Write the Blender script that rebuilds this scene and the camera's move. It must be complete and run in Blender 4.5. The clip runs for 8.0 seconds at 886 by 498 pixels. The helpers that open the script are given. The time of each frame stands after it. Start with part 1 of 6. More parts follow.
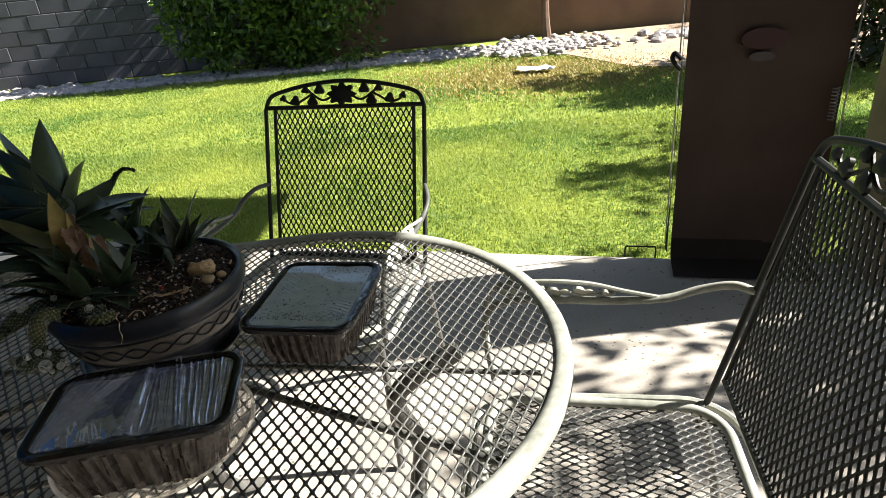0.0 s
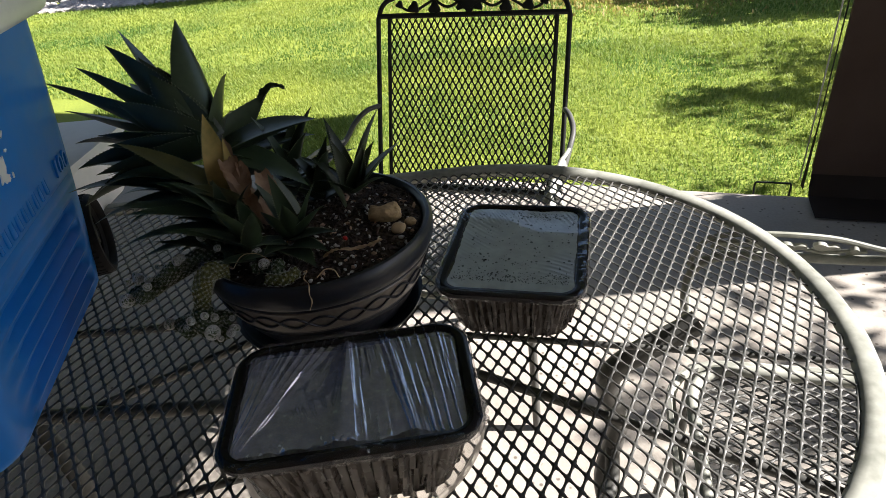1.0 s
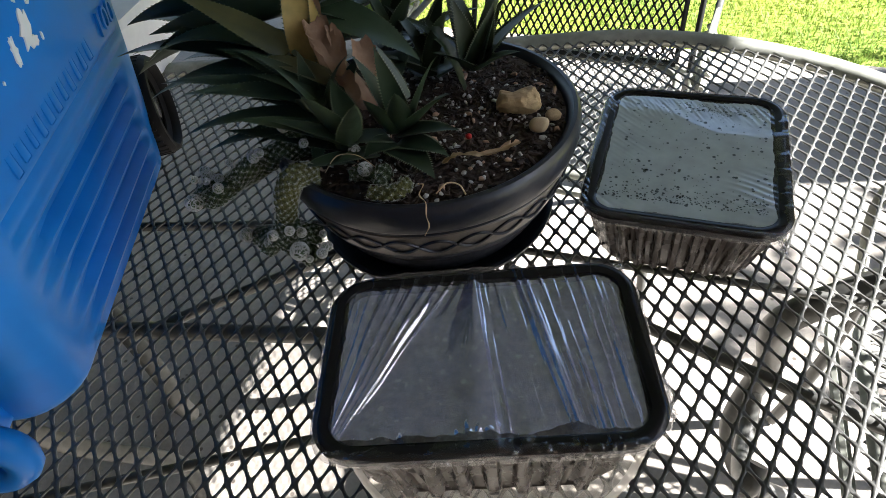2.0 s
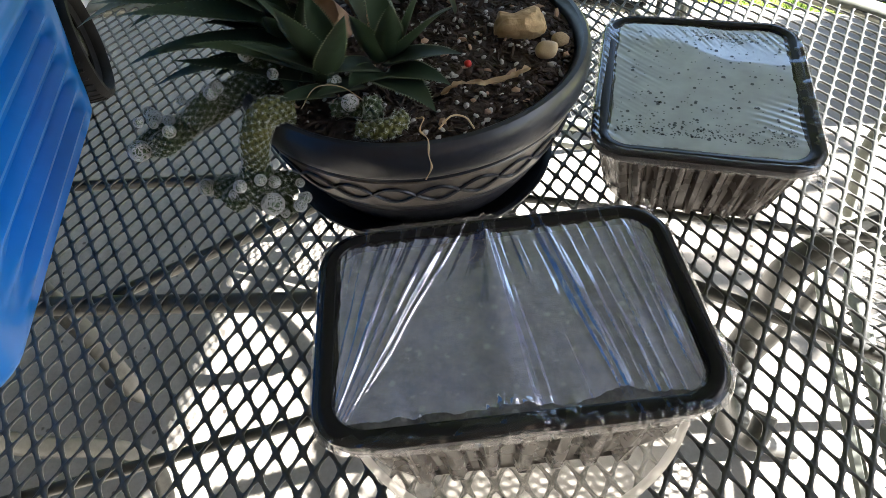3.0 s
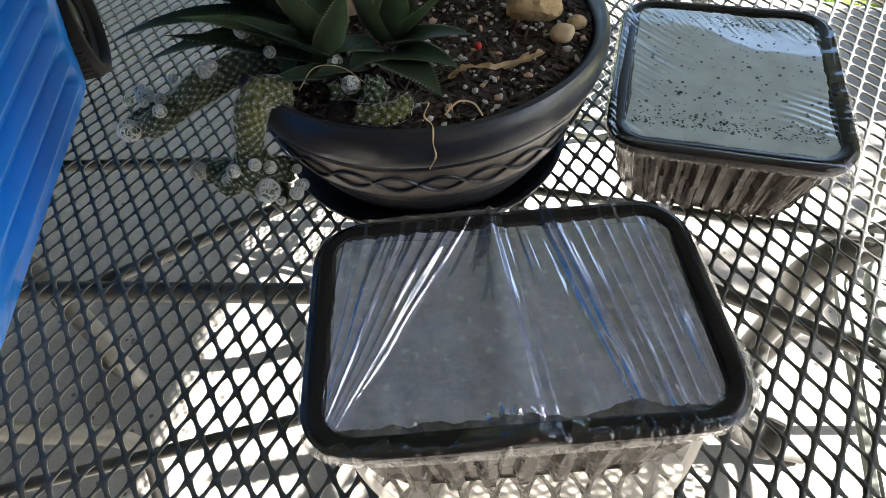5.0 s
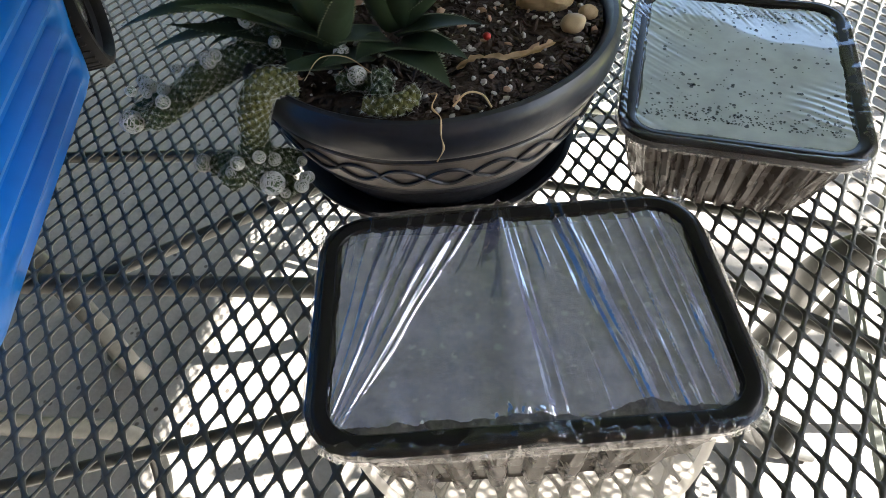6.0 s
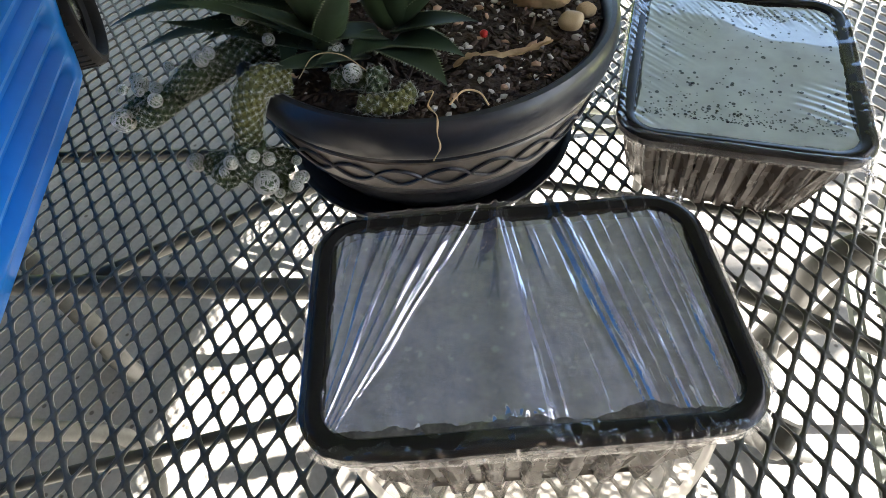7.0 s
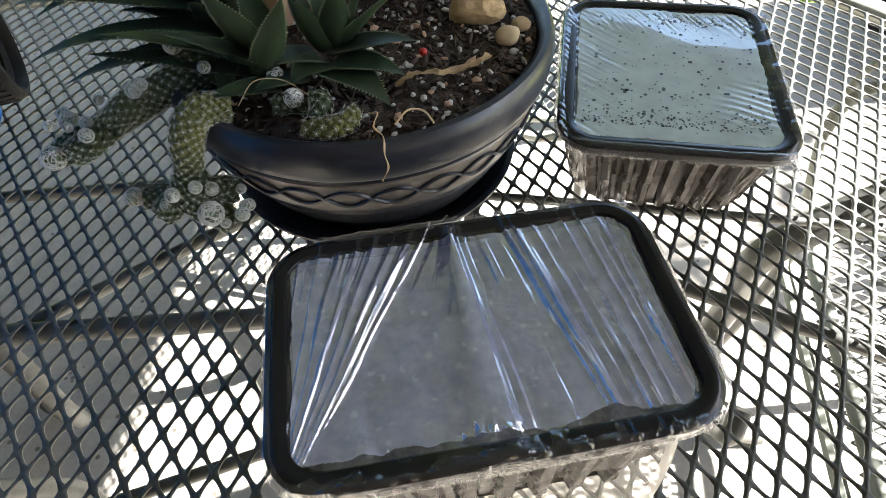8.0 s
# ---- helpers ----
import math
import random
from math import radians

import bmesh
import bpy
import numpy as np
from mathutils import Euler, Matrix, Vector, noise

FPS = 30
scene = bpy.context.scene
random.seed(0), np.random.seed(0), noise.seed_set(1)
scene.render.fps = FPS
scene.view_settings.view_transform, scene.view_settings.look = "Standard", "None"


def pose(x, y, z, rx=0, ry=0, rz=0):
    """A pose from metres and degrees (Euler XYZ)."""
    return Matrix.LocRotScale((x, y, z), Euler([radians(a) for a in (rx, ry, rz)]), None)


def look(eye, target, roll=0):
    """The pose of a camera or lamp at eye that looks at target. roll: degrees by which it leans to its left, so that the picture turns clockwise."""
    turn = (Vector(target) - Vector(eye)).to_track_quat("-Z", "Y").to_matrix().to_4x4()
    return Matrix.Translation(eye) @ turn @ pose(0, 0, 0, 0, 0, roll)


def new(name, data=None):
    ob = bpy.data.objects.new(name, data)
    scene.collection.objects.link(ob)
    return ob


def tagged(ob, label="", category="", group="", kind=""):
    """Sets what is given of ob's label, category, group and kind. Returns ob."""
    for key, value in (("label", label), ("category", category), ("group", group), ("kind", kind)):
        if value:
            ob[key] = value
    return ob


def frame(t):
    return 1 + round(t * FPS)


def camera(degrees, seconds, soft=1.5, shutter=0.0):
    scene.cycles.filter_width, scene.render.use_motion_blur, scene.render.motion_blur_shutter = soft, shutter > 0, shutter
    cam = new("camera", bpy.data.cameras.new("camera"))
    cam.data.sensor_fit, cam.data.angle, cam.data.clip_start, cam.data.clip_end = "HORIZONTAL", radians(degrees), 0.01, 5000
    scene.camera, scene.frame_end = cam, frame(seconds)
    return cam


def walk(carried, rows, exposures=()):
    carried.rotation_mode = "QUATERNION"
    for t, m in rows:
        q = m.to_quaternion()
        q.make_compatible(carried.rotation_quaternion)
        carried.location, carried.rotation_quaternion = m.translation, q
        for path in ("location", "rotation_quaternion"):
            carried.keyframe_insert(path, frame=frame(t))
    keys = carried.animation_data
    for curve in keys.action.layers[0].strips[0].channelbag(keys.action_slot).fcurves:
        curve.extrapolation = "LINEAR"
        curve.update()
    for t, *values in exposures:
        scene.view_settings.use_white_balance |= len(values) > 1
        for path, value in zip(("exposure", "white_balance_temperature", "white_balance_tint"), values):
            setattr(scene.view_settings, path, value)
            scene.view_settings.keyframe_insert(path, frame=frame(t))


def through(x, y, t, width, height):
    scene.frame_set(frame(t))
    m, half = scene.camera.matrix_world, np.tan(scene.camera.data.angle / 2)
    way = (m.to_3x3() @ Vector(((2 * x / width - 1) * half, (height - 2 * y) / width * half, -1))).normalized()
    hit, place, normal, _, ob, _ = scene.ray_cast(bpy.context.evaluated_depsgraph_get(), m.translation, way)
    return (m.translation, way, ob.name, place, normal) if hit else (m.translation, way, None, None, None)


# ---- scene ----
cam = camera(71.1, 8.0, soft=0.55)
PATH = [
    (0, (0.039, 0.05, 1.341), (-0.068, 1.847, 0.469), -5.4),
    (0.5, (-0.157, 0.162, 1.318), (-0.322, 1.926, 0.391), -8.5),
    (1, (-0.26, 0.253, 1.291), (-0.492, 1.925, 0.217), -6.2),
    (1.5, (-0.31, 0.371, 1.256), (-0.776, 1.883, 0.033), -8.2),
    (2, (-0.374, 0.432, 1.233), (-0.787, 1.791, -0.175), -8.8),
    (2.2, (-0.397, 0.447, 1.222), (-0.776, 1.777, -0.223), -9.4),
    (3.3, (-0.44, 0.473, 1.162), (-0.646, 1.768, -0.348), -4.9),
    (3.5, (-0.433, 0.477, 1.161), (-0.654, 1.766, -0.353), -5.5),
    (4, (-0.43, 0.483, 1.156), (-0.654, 1.758, -0.369), -5.1),
    (4.5, (-0.433, 0.488, 1.155), (-0.684, 1.753, -0.374), -5.8),
    (5, (-0.439, 0.493, 1.153), (-0.686, 1.756, -0.378), -5.1),
    (6.5, (-0.442, 0.5, 1.143), (-0.707, 1.743, -0.401), -5.6),
    (7, (-0.442, 0.502, 1.141), (-0.696, 1.753, -0.399), -5.2),
    (7.5, (-0.448, 0.503, 1.143), (-0.683, 1.752, -0.401), -5.5),
    (8, (-0.448, 0.506, 1.144), (-0.531, 1.797, -0.381), -3.3),
]
walk(cam, [(t, look(eye, target, roll)) for t, eye, target, roll in PATH], [(0.0, 2.0, 6400, 11), (0.5, 1.93, 6350, 13), (1.0, 1.88, 6250, 15), (1.5, 2.2, 6000, 15), (2.0, 2.95, 6000, 13), (3.3, 3.64, 6100, 11), (5.0, 3.68, 6100, 11), (6.5, 3.84, 6100, 11), (8.0, 3.97, 6150, 10)])

# ---------------------------------------------------------------- light
SUN_TRAVEL = Vector((-1.35, -0.15, -1.0)).normalized()
world = bpy.data.worlds.new("world")
scene.world = world
world.use_nodes = True
wt = world.node_tree
sky = wt.nodes.new("ShaderNodeTexSky")
sky.sky_type = "NISHITA"
sky.sun_disc = False
sky.sun_elevation = math.asin(-SUN_TRAVEL.z)
sky.sun_rotation = math.atan2(-SUN_TRAVEL.x, -SUN_TRAVEL.y)
wt.links.new(sky.outputs[0], wt.nodes["Background"].inputs[0])
wt.nodes["Background"].inputs[1].default_value = 0.05
sun = new("sun", bpy.data.lights.new("sun", "SUN"))
sun.data.energy, sun.data.angle, sun.data.color = 5.0, radians(0.53), (1.0, 0.94, 0.84)
sun.matrix_world = SUN_TRAVEL.to_track_quat("-Z", "Y").to_matrix().to_4x4()

# ---------------------------------------------------------------- helpers
YARD = -12.5                      # the patio's edge is turned by this much
TABLE_Z = 0.72


def rot(deg):
    return Matrix.Rotation(radians(deg), 4, "Z")


def mesh_ob(name, verts, faces, material, smooth=False, parent=None, label=""):
    me = bpy.data.meshes.new(name)
    me.from_pydata([tuple(v) for v in verts], [], [tuple(f) for f in faces])
    me.materials.append(material)
    if smooth:
        me.polygons.foreach_set("use_smooth", [True] * len(me.polygons))
    me.update()
    ob = new(name, me)
    if parent:
        ob.parent = parent
    if label:
        ob["label"] = label
    return ob


def part(name, bm, material, parent=None, label="", smooth=True):
    me = bpy.data.meshes.new(name)
    bmesh.ops.recalc_face_normals(bm, faces=bm.faces)
    bm.to_mesh(me)
    bm.free()
    me.materials.append(material)
    if smooth:
        me.polygons.foreach_set("use_smooth", [True] * len(me.polygons))
        me.set_sharp_from_angle(angle=radians(40))
    ob = new(name, me)
    if parent:
        ob.parent = parent
    if label:
        ob["label"] = label
    return ob


def thing(name, m, label, category, group="", kind=""):
    ob = new(name)
    ob.matrix_world = m
    return tagged(ob, label, category, group, kind)


def box(bm, size, m=None, bevel=0.0, segments=2):
    """A box of that size round the origin of m."""
    got = bmesh.ops.create_cube(bm, size=1.0)["verts"]
    bmesh.ops.scale(bm, vec=size, verts=got)
    if bevel:
        edges = list({e for v in got for e in v.link_edges})
        res = bmesh.ops.bevel(bm, geom=edges, offset=bevel, segments=segments, affect="EDGES", profile=0.5)
        got = list({v for f in res["faces"] for v in f.verts} | {v for v in got if v.is_valid})
    if m is not None:
        bmesh.ops.transform(bm, matrix=m, verts=got)
    return bm


def smooth_line(points, steps=6):
    """Catmull-Rom through the points."""
    pts = [Vector(p) for p in points]
    ext = [pts[0] * 2 - pts[1]] + pts + [pts[-1] * 2 - pts[-2]]
    out = []
    for i in range(1, len(ext) - 2):
        a, b, c, d = ext[i - 1:i + 3]
        for k in range(steps):
            t = k / steps
            out.append(0.5 * ((2 * b) + (c - a) * t + (2 * a - 5 * b + 4 * c - d) * t * t + (3 * b - a - 3 * c + d) * t ** 3))
    out.append(pts[-1])
    return out


def tube(bm, path, radius, sides=8, closed=False, flat=1.0):
    """A round bar along a path; radius may be a number or a list; flat squeezes it in its second axis."""
    path = [Vector(p) for p in path]
    n = len(path)
    rings, normal = [], None
    for i, p in enumerate(path):
        a = path[(i - 1) % n] if (closed or i) else p
        b = path[(i + 1) % n] if (closed or i < n - 1) else p
        t = (b - a).normalized()
        if normal is None:
            ref = Vector((0, 0, 1)) if abs(t.z) < 0.9 else Vector((0, 1, 0))
            normal = (ref - t * ref.dot(t)).normalized()
        else:
            normal = (normal - t * normal.dot(t)).normalized()
        side = t.cross(normal)
        r = radius[i] if isinstance(radius, (list, tuple)) else radius
        rings.append([bm.verts.new(p + normal * (math.cos(x) * r) + side * (math.sin(x) * r * flat))
                      for x in (2 * math.pi * k / sides for k in range(sides))])
    for i in range(n if closed else n - 1):
        u, v = rings[i], rings[(i + 1) % n]
        for k in range(sides):
            bm.faces.new((u[k], u[(k + 1) % sides], v[(k + 1) % sides], v[k]))
    if not closed:
        bm.faces.new(rings[0][::-1])
        bm.faces.new(rings[-1])
    return bm


def lathe(bm, profile, sides=48, close_top=False, close_bottom=False):
    """Turns a profile of (radius, z) round the z axis."""
    rings = [[bm.verts.new((r * math.cos(2 * math.pi * k / sides), r * math.sin(2 * math.pi * k / sides), z)) for k in range(sides)] for r, z in profile]
    for u, v in zip(rings, rings[1:]):
        for k in range(sides):
            bm.faces.new((u[k], u[(k + 1) % sides], v[(k + 1) % sides], v[k]))
    if close_bottom:
        bm.faces.new(rings[0][::-1])
    if close_top:
        bm.faces.new(rings[-1])
    return bm


def prism(bm, outline, z0, z1):
    """An upright block over an outline of (x, y), counterclockwise."""
    lo = [bm.verts.new((x, y, z0)) for x, y in outline]
    hi = [bm.verts.new((x, y, z1)) for x, y in outline]
    n = len(outline)
    for k in range(n):
        bm.faces.new((lo[k], lo[(k + 1) % n], hi[(k + 1) % n], hi[k]))
    bm.faces.new(lo[::-1])
    bm.faces.new(hi)
    return bm


def rounded_rect(w, d, r, steps=6):
    out = []
    for cx, cy, a0 in ((w / 2 - r, d / 2 - r, 0), (-w / 2 + r, d / 2 - r, 90), (-w / 2 + r, -d / 2 + r, 180), (w / 2 - r, -d / 2 + r, 270)):
        for k in range(steps + 1):
            a = radians(a0 + 90 * k / steps)
            out.append((cx + r * math.cos(a), cy + r * math.sin(a)))
    return out


def pebble_mesh(name, seed, material, squash=0.6, detail=2):
    rng = random.Random(seed)
    bm = bmesh.new()
    bmesh.ops.create_icosphere(bm, subdivisions=detail, radius=1.0)
    off = Vector((rng.uniform(0, 50), rng.uniform(0, 50), 0))
    for v in bm.verts:
        v.co *= 1 + 0.28 * noise.noise(v.co * 0.9 + off)
        v.co.z *= squash
    me = bpy.data.meshes.new(name)
    bm.to_mesh(me)
    bm.free()
    me.materials.append(material)
    me.polygons.foreach_set("use_smooth", [True] * len(me.polygons))
    return me


# ---------------------------------------------------------------- materials
def material(name, colour, rough=0.6, metal=0.0, second=None, scale=8.0, fine=120.0, bump=0.2, bump_dist=0.002,
             spots=None, spot_scale=30.0, spot_size=0.35, per_object=0.0, spec=0.5, rough_var=0.15, sheen=0.0, coat=0.0, subsurface=0.0):
    """Two scales of colour variation, optional spots, and a fine relief."""
    m = bpy.data.materials.new(name)
    m.use_nodes = True
    nt = m.node_tree
    n, link = nt.nodes, nt.links
    bsdf = n["Principled BSDF"]
    co = n.new("ShaderNodeTexCoord")
    big = n.new("ShaderNodeTexNoise")
    big.inputs["Scale"].default_value, big.inputs["Detail"].default_value = scale, 5.0
    small = n.new("ShaderNodeTexNoise")
    small.inputs["Scale"].default_value, small.inputs["Detail"].default_value = fine, 4.0
    for t in (big, small):
        link.new(co.outputs["Object"], t.inputs["Vector"])
    second = second or tuple(c * 0.62 for c in colour)
    ramp = n.new("ShaderNodeValToRGB")
    ramp.color_ramp.elements[0].position, ramp.color_ramp.elements[1].position = 0.35, 0.68
    ramp.color_ramp.elements[0].color, ramp.color_ramp.elements[1].color = (*second, 1), (*colour, 1)
    add = n.new("ShaderNodeMath")
    add.operation = "MULTIPLY_ADD"
    link.new(small.outputs["Fac"], add.inputs[0])
    add.inputs[1].default_value = 0.45
    mid = n.new("ShaderNodeMath")
    mid.operation = "MULTIPLY_ADD"
    link.new(big.outputs["Fac"], mid.inputs[0])
    mid.inputs[1].default_value, mid.inputs[2].default_value = 1.0, -0.22
    link.new(mid.outputs[0], add.inputs[2])
    link.new(add.outputs[0], ramp.inputs[0])
    out = ramp.outputs[0]
    if spots:
        vor = n.new("ShaderNodeTexVoronoi")
        vor.inputs["Scale"].default_value = spot_scale
        link.new(co.outputs["Object"], vor.inputs["Vector"])
        sr = n.new("ShaderNodeValToRGB")
        sr.color_ramp.elements[0].position, sr.color_ramp.elements[1].position = spot_size * 0.6, spot_size
        sr.color_ramp.elements[0].color, sr.color_ramp.elements[1].color = (1, 1, 1, 1), (0, 0, 0, 1)
        link.new(vor.outputs["Distance"], sr.inputs[0])
        mask = n.new("ShaderNodeMath")
        mask.operation = "MULTIPLY"
        thr = n.new("ShaderNodeMath")
        thr.operation = "GREATER_THAN"
        thr.inputs[1].default_value = 0.5
        link.new(big.outputs["Fac"], thr.inputs[0])
        link.new(sr.outputs[0], mask.inputs[0])
        link.new(thr.outputs[0], mask.inputs[1])
        mix = n.new("ShaderNodeMixRGB")
        link.new(mask.outputs[0], mix.inputs[0])
        link.new(out, mix.inputs[1])
        mix.inputs[2].default_value = (*spots, 1)
        out = mix.outputs[0]
    if per_object:
        info = n.new("ShaderNodeObjectInfo")
        rng_ = n.new("ShaderNodeMapRange")
        rng_.inputs["To Min"].default_value, rng_.inputs["To Max"].default_value = 1 - per_object, 1 + per_object
        link.new(info.outputs["Random"], rng_.inputs["Value"])
        hsv = n.new("ShaderNodeHueSaturation")
        link.new(rng_.outputs[0], hsv.inputs["Value"])
        link.new(out, hsv.inputs["Color"])
        out = hsv.outputs[0]
    link.new(out, bsdf.inputs["Base Color"])
    rr = n.new("ShaderNodeMapRange")
    rr.inputs["To Min"].default_value, rr.inputs["To Max"].default_value = max(0.03, rough - rough_var), min(1.0, rough + rough_var)
    link.new(small.outputs["Fac"], rr.inputs["Value"])
    link.new(rr.outputs[0], bsdf.inputs["Roughness"])
    bsdf.inputs["Metallic"].default_value = metal
    bsdf.inputs["Specular IOR Level"].default_value = spec
    bsdf.inputs["Coat Weight"].default_value = coat
    bsdf.inputs["Sheen Weight"].default_value = sheen
    bsdf.inputs["Subsurface Weight"].default_value = subsurface
    if bump:
        bp = n.new("ShaderNodeBump")
        bp.inputs["Strength"].default_value, bp.inputs["Distance"].default_value = bump, bump_dist
        link.new(small.outputs["Fac"], bp.inputs["Height"])
        link.new(bp.outputs[0], bsdf.inputs["Normal"])
    return m


def leaf_material(name, colour, second, rough=0.45, through=0.35, scale=60.0, own=0.6, patch=0.9):
    """Leaves: a little light comes through; each leaf has its own shade."""
    m = bpy.data.materials.new(name)
    m.use_nodes = True
    nt = m.node_tree
    n, link = nt.nodes, nt.links
    bsdf = n["Principled BSDF"]
    geo = n.new("ShaderNodeNewGeometry")
    co = n.new("ShaderNodeTexCoord")
    nz = n.new("ShaderNodeTexNoise")
    nz.inputs["Scale"].default_value = scale
    link.new(co.outputs["Object"], nz.inputs["Vector"])
    mixv = n.new("ShaderNodeMath")
    mixv.operation = "MULTIPLY_ADD"
    link.new(geo.outputs["Random Per Island"], mixv.inputs[0])
    mixv.inputs[1].default_value = own
    half = n.new("ShaderNodeMath")
    half.operation = "MULTIPLY_ADD"
    link.new(nz.outputs["Fac"], half.inputs[0])
    half.inputs[1].default_value, half.inputs[2].default_value = patch, 0.2 - 0.5 * patch
    link.new(half.outputs[0], mixv.inputs[2])
    ramp = n.new("ShaderNodeValToRGB")
    ramp.color_ramp.elements[0].color, ramp.color_ramp.elements[1].color = (*second, 1), (*colour, 1)
    link.new(mixv.outputs[0], ramp.inputs[0])
    link.new(ramp.outputs[0], bsdf.inputs["Base Color"])
    bsdf.inputs["Roughness"].default_value = rough
    tr = n.new("ShaderNodeBsdfTranslucent")
    link.new(ramp.outputs[0], tr.inputs["Color"])
    mix = n.new("ShaderNodeMixShader")
    mix.inputs[0].default_value = through
    link.new(bsdf.outputs[0], mix.inputs[1])
    link.new(tr.outputs[0], mix.inputs[2])
    link.new(mix.outputs[0], n["Material Output"].inputs["Surface"])
    return m


def film_material(name, tint, body, rough, haze, bump=0.10, spread=0.12, ior=1.6, milky=False):
    """Thin plastic film: clear, with a share of haze, and a mirror gloss that grows at flat angles."""
    m = bpy.data.materials.new(name)
    m.use_nodes = True
    nt = m.node_tree
    n, link = nt.nodes, nt.links
    n.remove(n["Principled BSDF"])
    co = n.new("ShaderNodeTexCoord")
    nz = n.new("ShaderNodeTexNoise")
    nz.inputs["Scale"].default_value, nz.inputs["Detail"].default_value = 38.0, 5.0
    link.new(co.outputs["Object"], nz.inputs["Vector"])
    bp = n.new("ShaderNodeBump")
    bp.inputs["Strength"].default_value, bp.inputs["Distance"].default_value = bump, 0.001
    link.new(nz.outputs["Fac"], bp.inputs["Height"])
    tr = n.new("ShaderNodeBsdfTransparent")
    tr.inputs[0].default_value = (*tint, 1)
    df = n.new("ShaderNodeBsdfTranslucent" if milky else "ShaderNodeBsdfDiffuse")
    df.inputs[0].default_value = (*body, 1)
    fr = n.new("ShaderNodeMapRange")
    fr.inputs["From Min"].default_value, fr.inputs["From Max"].default_value = 0.3, 0.7
    fr.inputs["To Min"].default_value, fr.inputs["To Max"].default_value = max(0.0, haze - spread), min(1.0, haze + spread)
    link.new(nz.outputs["Fac"], fr.inputs["Value"])
    mix = n.new("ShaderNodeMixShader")
    link.new(fr.outputs[0], mix.inputs[0])
    link.new(tr.outputs[0], mix.inputs[1])
    link.new(df.outputs[0], mix.inputs[2])
    gl = n.new("ShaderNodeBsdfGlossy")
    gl.inputs["Roughness"].default_value = rough
    link.new(bp.outputs[0], gl.inputs["Normal"])
    # share of mirror gloss: a floor set by the index, rising at flat angles
    lw = n.new("ShaderNodeLayerWeight")
    lw.inputs["Blend"].default_value = 0.5
    link.new(bp.outputs[0], lw.inputs["Normal"])
    pw = n.new("ShaderNodeMath")
    pw.operation = "POWER"
    link.new(lw.outputs["Facing"], pw.inputs[0])
    pw.inputs[1].default_value = 4.0
    fz = n.new("ShaderNodeMapRange")
    r0 = ((ior - 1) / (ior + 1)) ** 2
    fz.inputs["To Min"].default_value, fz.inputs["To Max"].default_value = r0, 0.9
    link.new(pw.outputs[0], fz.inputs["Value"])
    top = n.new("ShaderNodeMixShader")
    link.new(fz.outputs[0], top.inputs[0])
    link.new(mix.outputs[0], top.inputs[1])
    link.new(gl.outputs[0], top.inputs[2])
    link.new(top.outputs[0], n["Material Output"].inputs["Surface"])
    return m


CONCRETE = material("concrete", (0.375, 0.345, 0.30), 0.85, second=(0.27, 0.245, 0.212), scale=2.2, fine=90, bump=0.35, spots=(0.13, 0.11, 0.09), spot_scale=34, spot_size=0.20)
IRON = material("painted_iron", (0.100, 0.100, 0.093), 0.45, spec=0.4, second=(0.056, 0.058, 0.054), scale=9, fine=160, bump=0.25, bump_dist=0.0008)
# Paler copy of the iron paint above: sunlight is put into its colour.
IRON_SUNLIT = material("sunlit_pale_iron", (0.38, 0.39, 0.345), 0.65, spec=0.1, second=(0.21, 0.22, 0.19), scale=7, fine=70, bump=0.25, bump_dist=0.0008)
# Darker copy of the same paint: puts shade into the chair backs.
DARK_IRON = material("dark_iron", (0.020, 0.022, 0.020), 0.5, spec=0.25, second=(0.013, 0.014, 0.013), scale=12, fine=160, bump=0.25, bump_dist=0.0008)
LAWN_SOIL = material("lawn_ground", (0.26, 0.31, 0.035), 0.95, second=(0.16, 0.21, 0.025), scale=1.3, fine=60, bump=0.6, bump_dist=0.01)
DIRT = material("dry_dirt", (0.42, 0.31, 0.21), 0.95, second=(0.33, 0.24, 0.16), scale=2.5, fine=50, bump=0.5, bump_dist=0.01)
# Dark bluish tones put the garden wall's shade into blocks and mortar.
BLOCK = material("shaded_grey_block", (0.088, 0.087, 0.110), 0.9, second=(0.068, 0.067, 0.084), scale=3, fine=70, bump=0.4, per_object=0.14)
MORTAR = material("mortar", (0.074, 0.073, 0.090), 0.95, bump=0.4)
BROWN_WALL = material("brown_wall", (0.17, 0.10, 0.065), 0.9, second=(0.12, 0.07, 0.048), scale=2, fine=40, bump=0.4)
STUCCO = material("beige_stucco", (0.22, 0.165, 0.115), 0.9, second=(0.18, 0.135, 0.097), scale=4, fine=120, bump=0.6, bump_dist=0.003)
ROOF_WOOD = material("grey_roof_paint", (0.17, 0.175, 0.19), 0.8, second=(0.13, 0.133, 0.145), scale=3, fine=40, bump=0.2)
WHITE_STONE = material("white_stone", (0.46, 0.43, 0.41), 0.85, second=(0.24, 0.225, 0.215), scale=4, fine=30, bump=0.3)
GRASS = leaf_material("grass_blades", (0.58, 0.60, 0.12), (0.085, 0.195, 0.033), 0.6, 0.55, 0.85, 0.24, 1.5)
DRY_GRASS = leaf_material("dry_grass_blades", (0.46, 0.35, 0.13), (0.26, 0.24, 0.06), 0.6, 0.4, 0.9)
BUSH_LEAF = leaf_material("bush_leaf", (0.12, 0.22, 0.032), (0.010, 0.022, 0.006), 0.4, 0.3, 5)
TREE_LEAF = leaf_material("tree_leaf", (0.10, 0.15, 0.03), (0.05, 0.08, 0.02), 0.5, 0.3, 5)
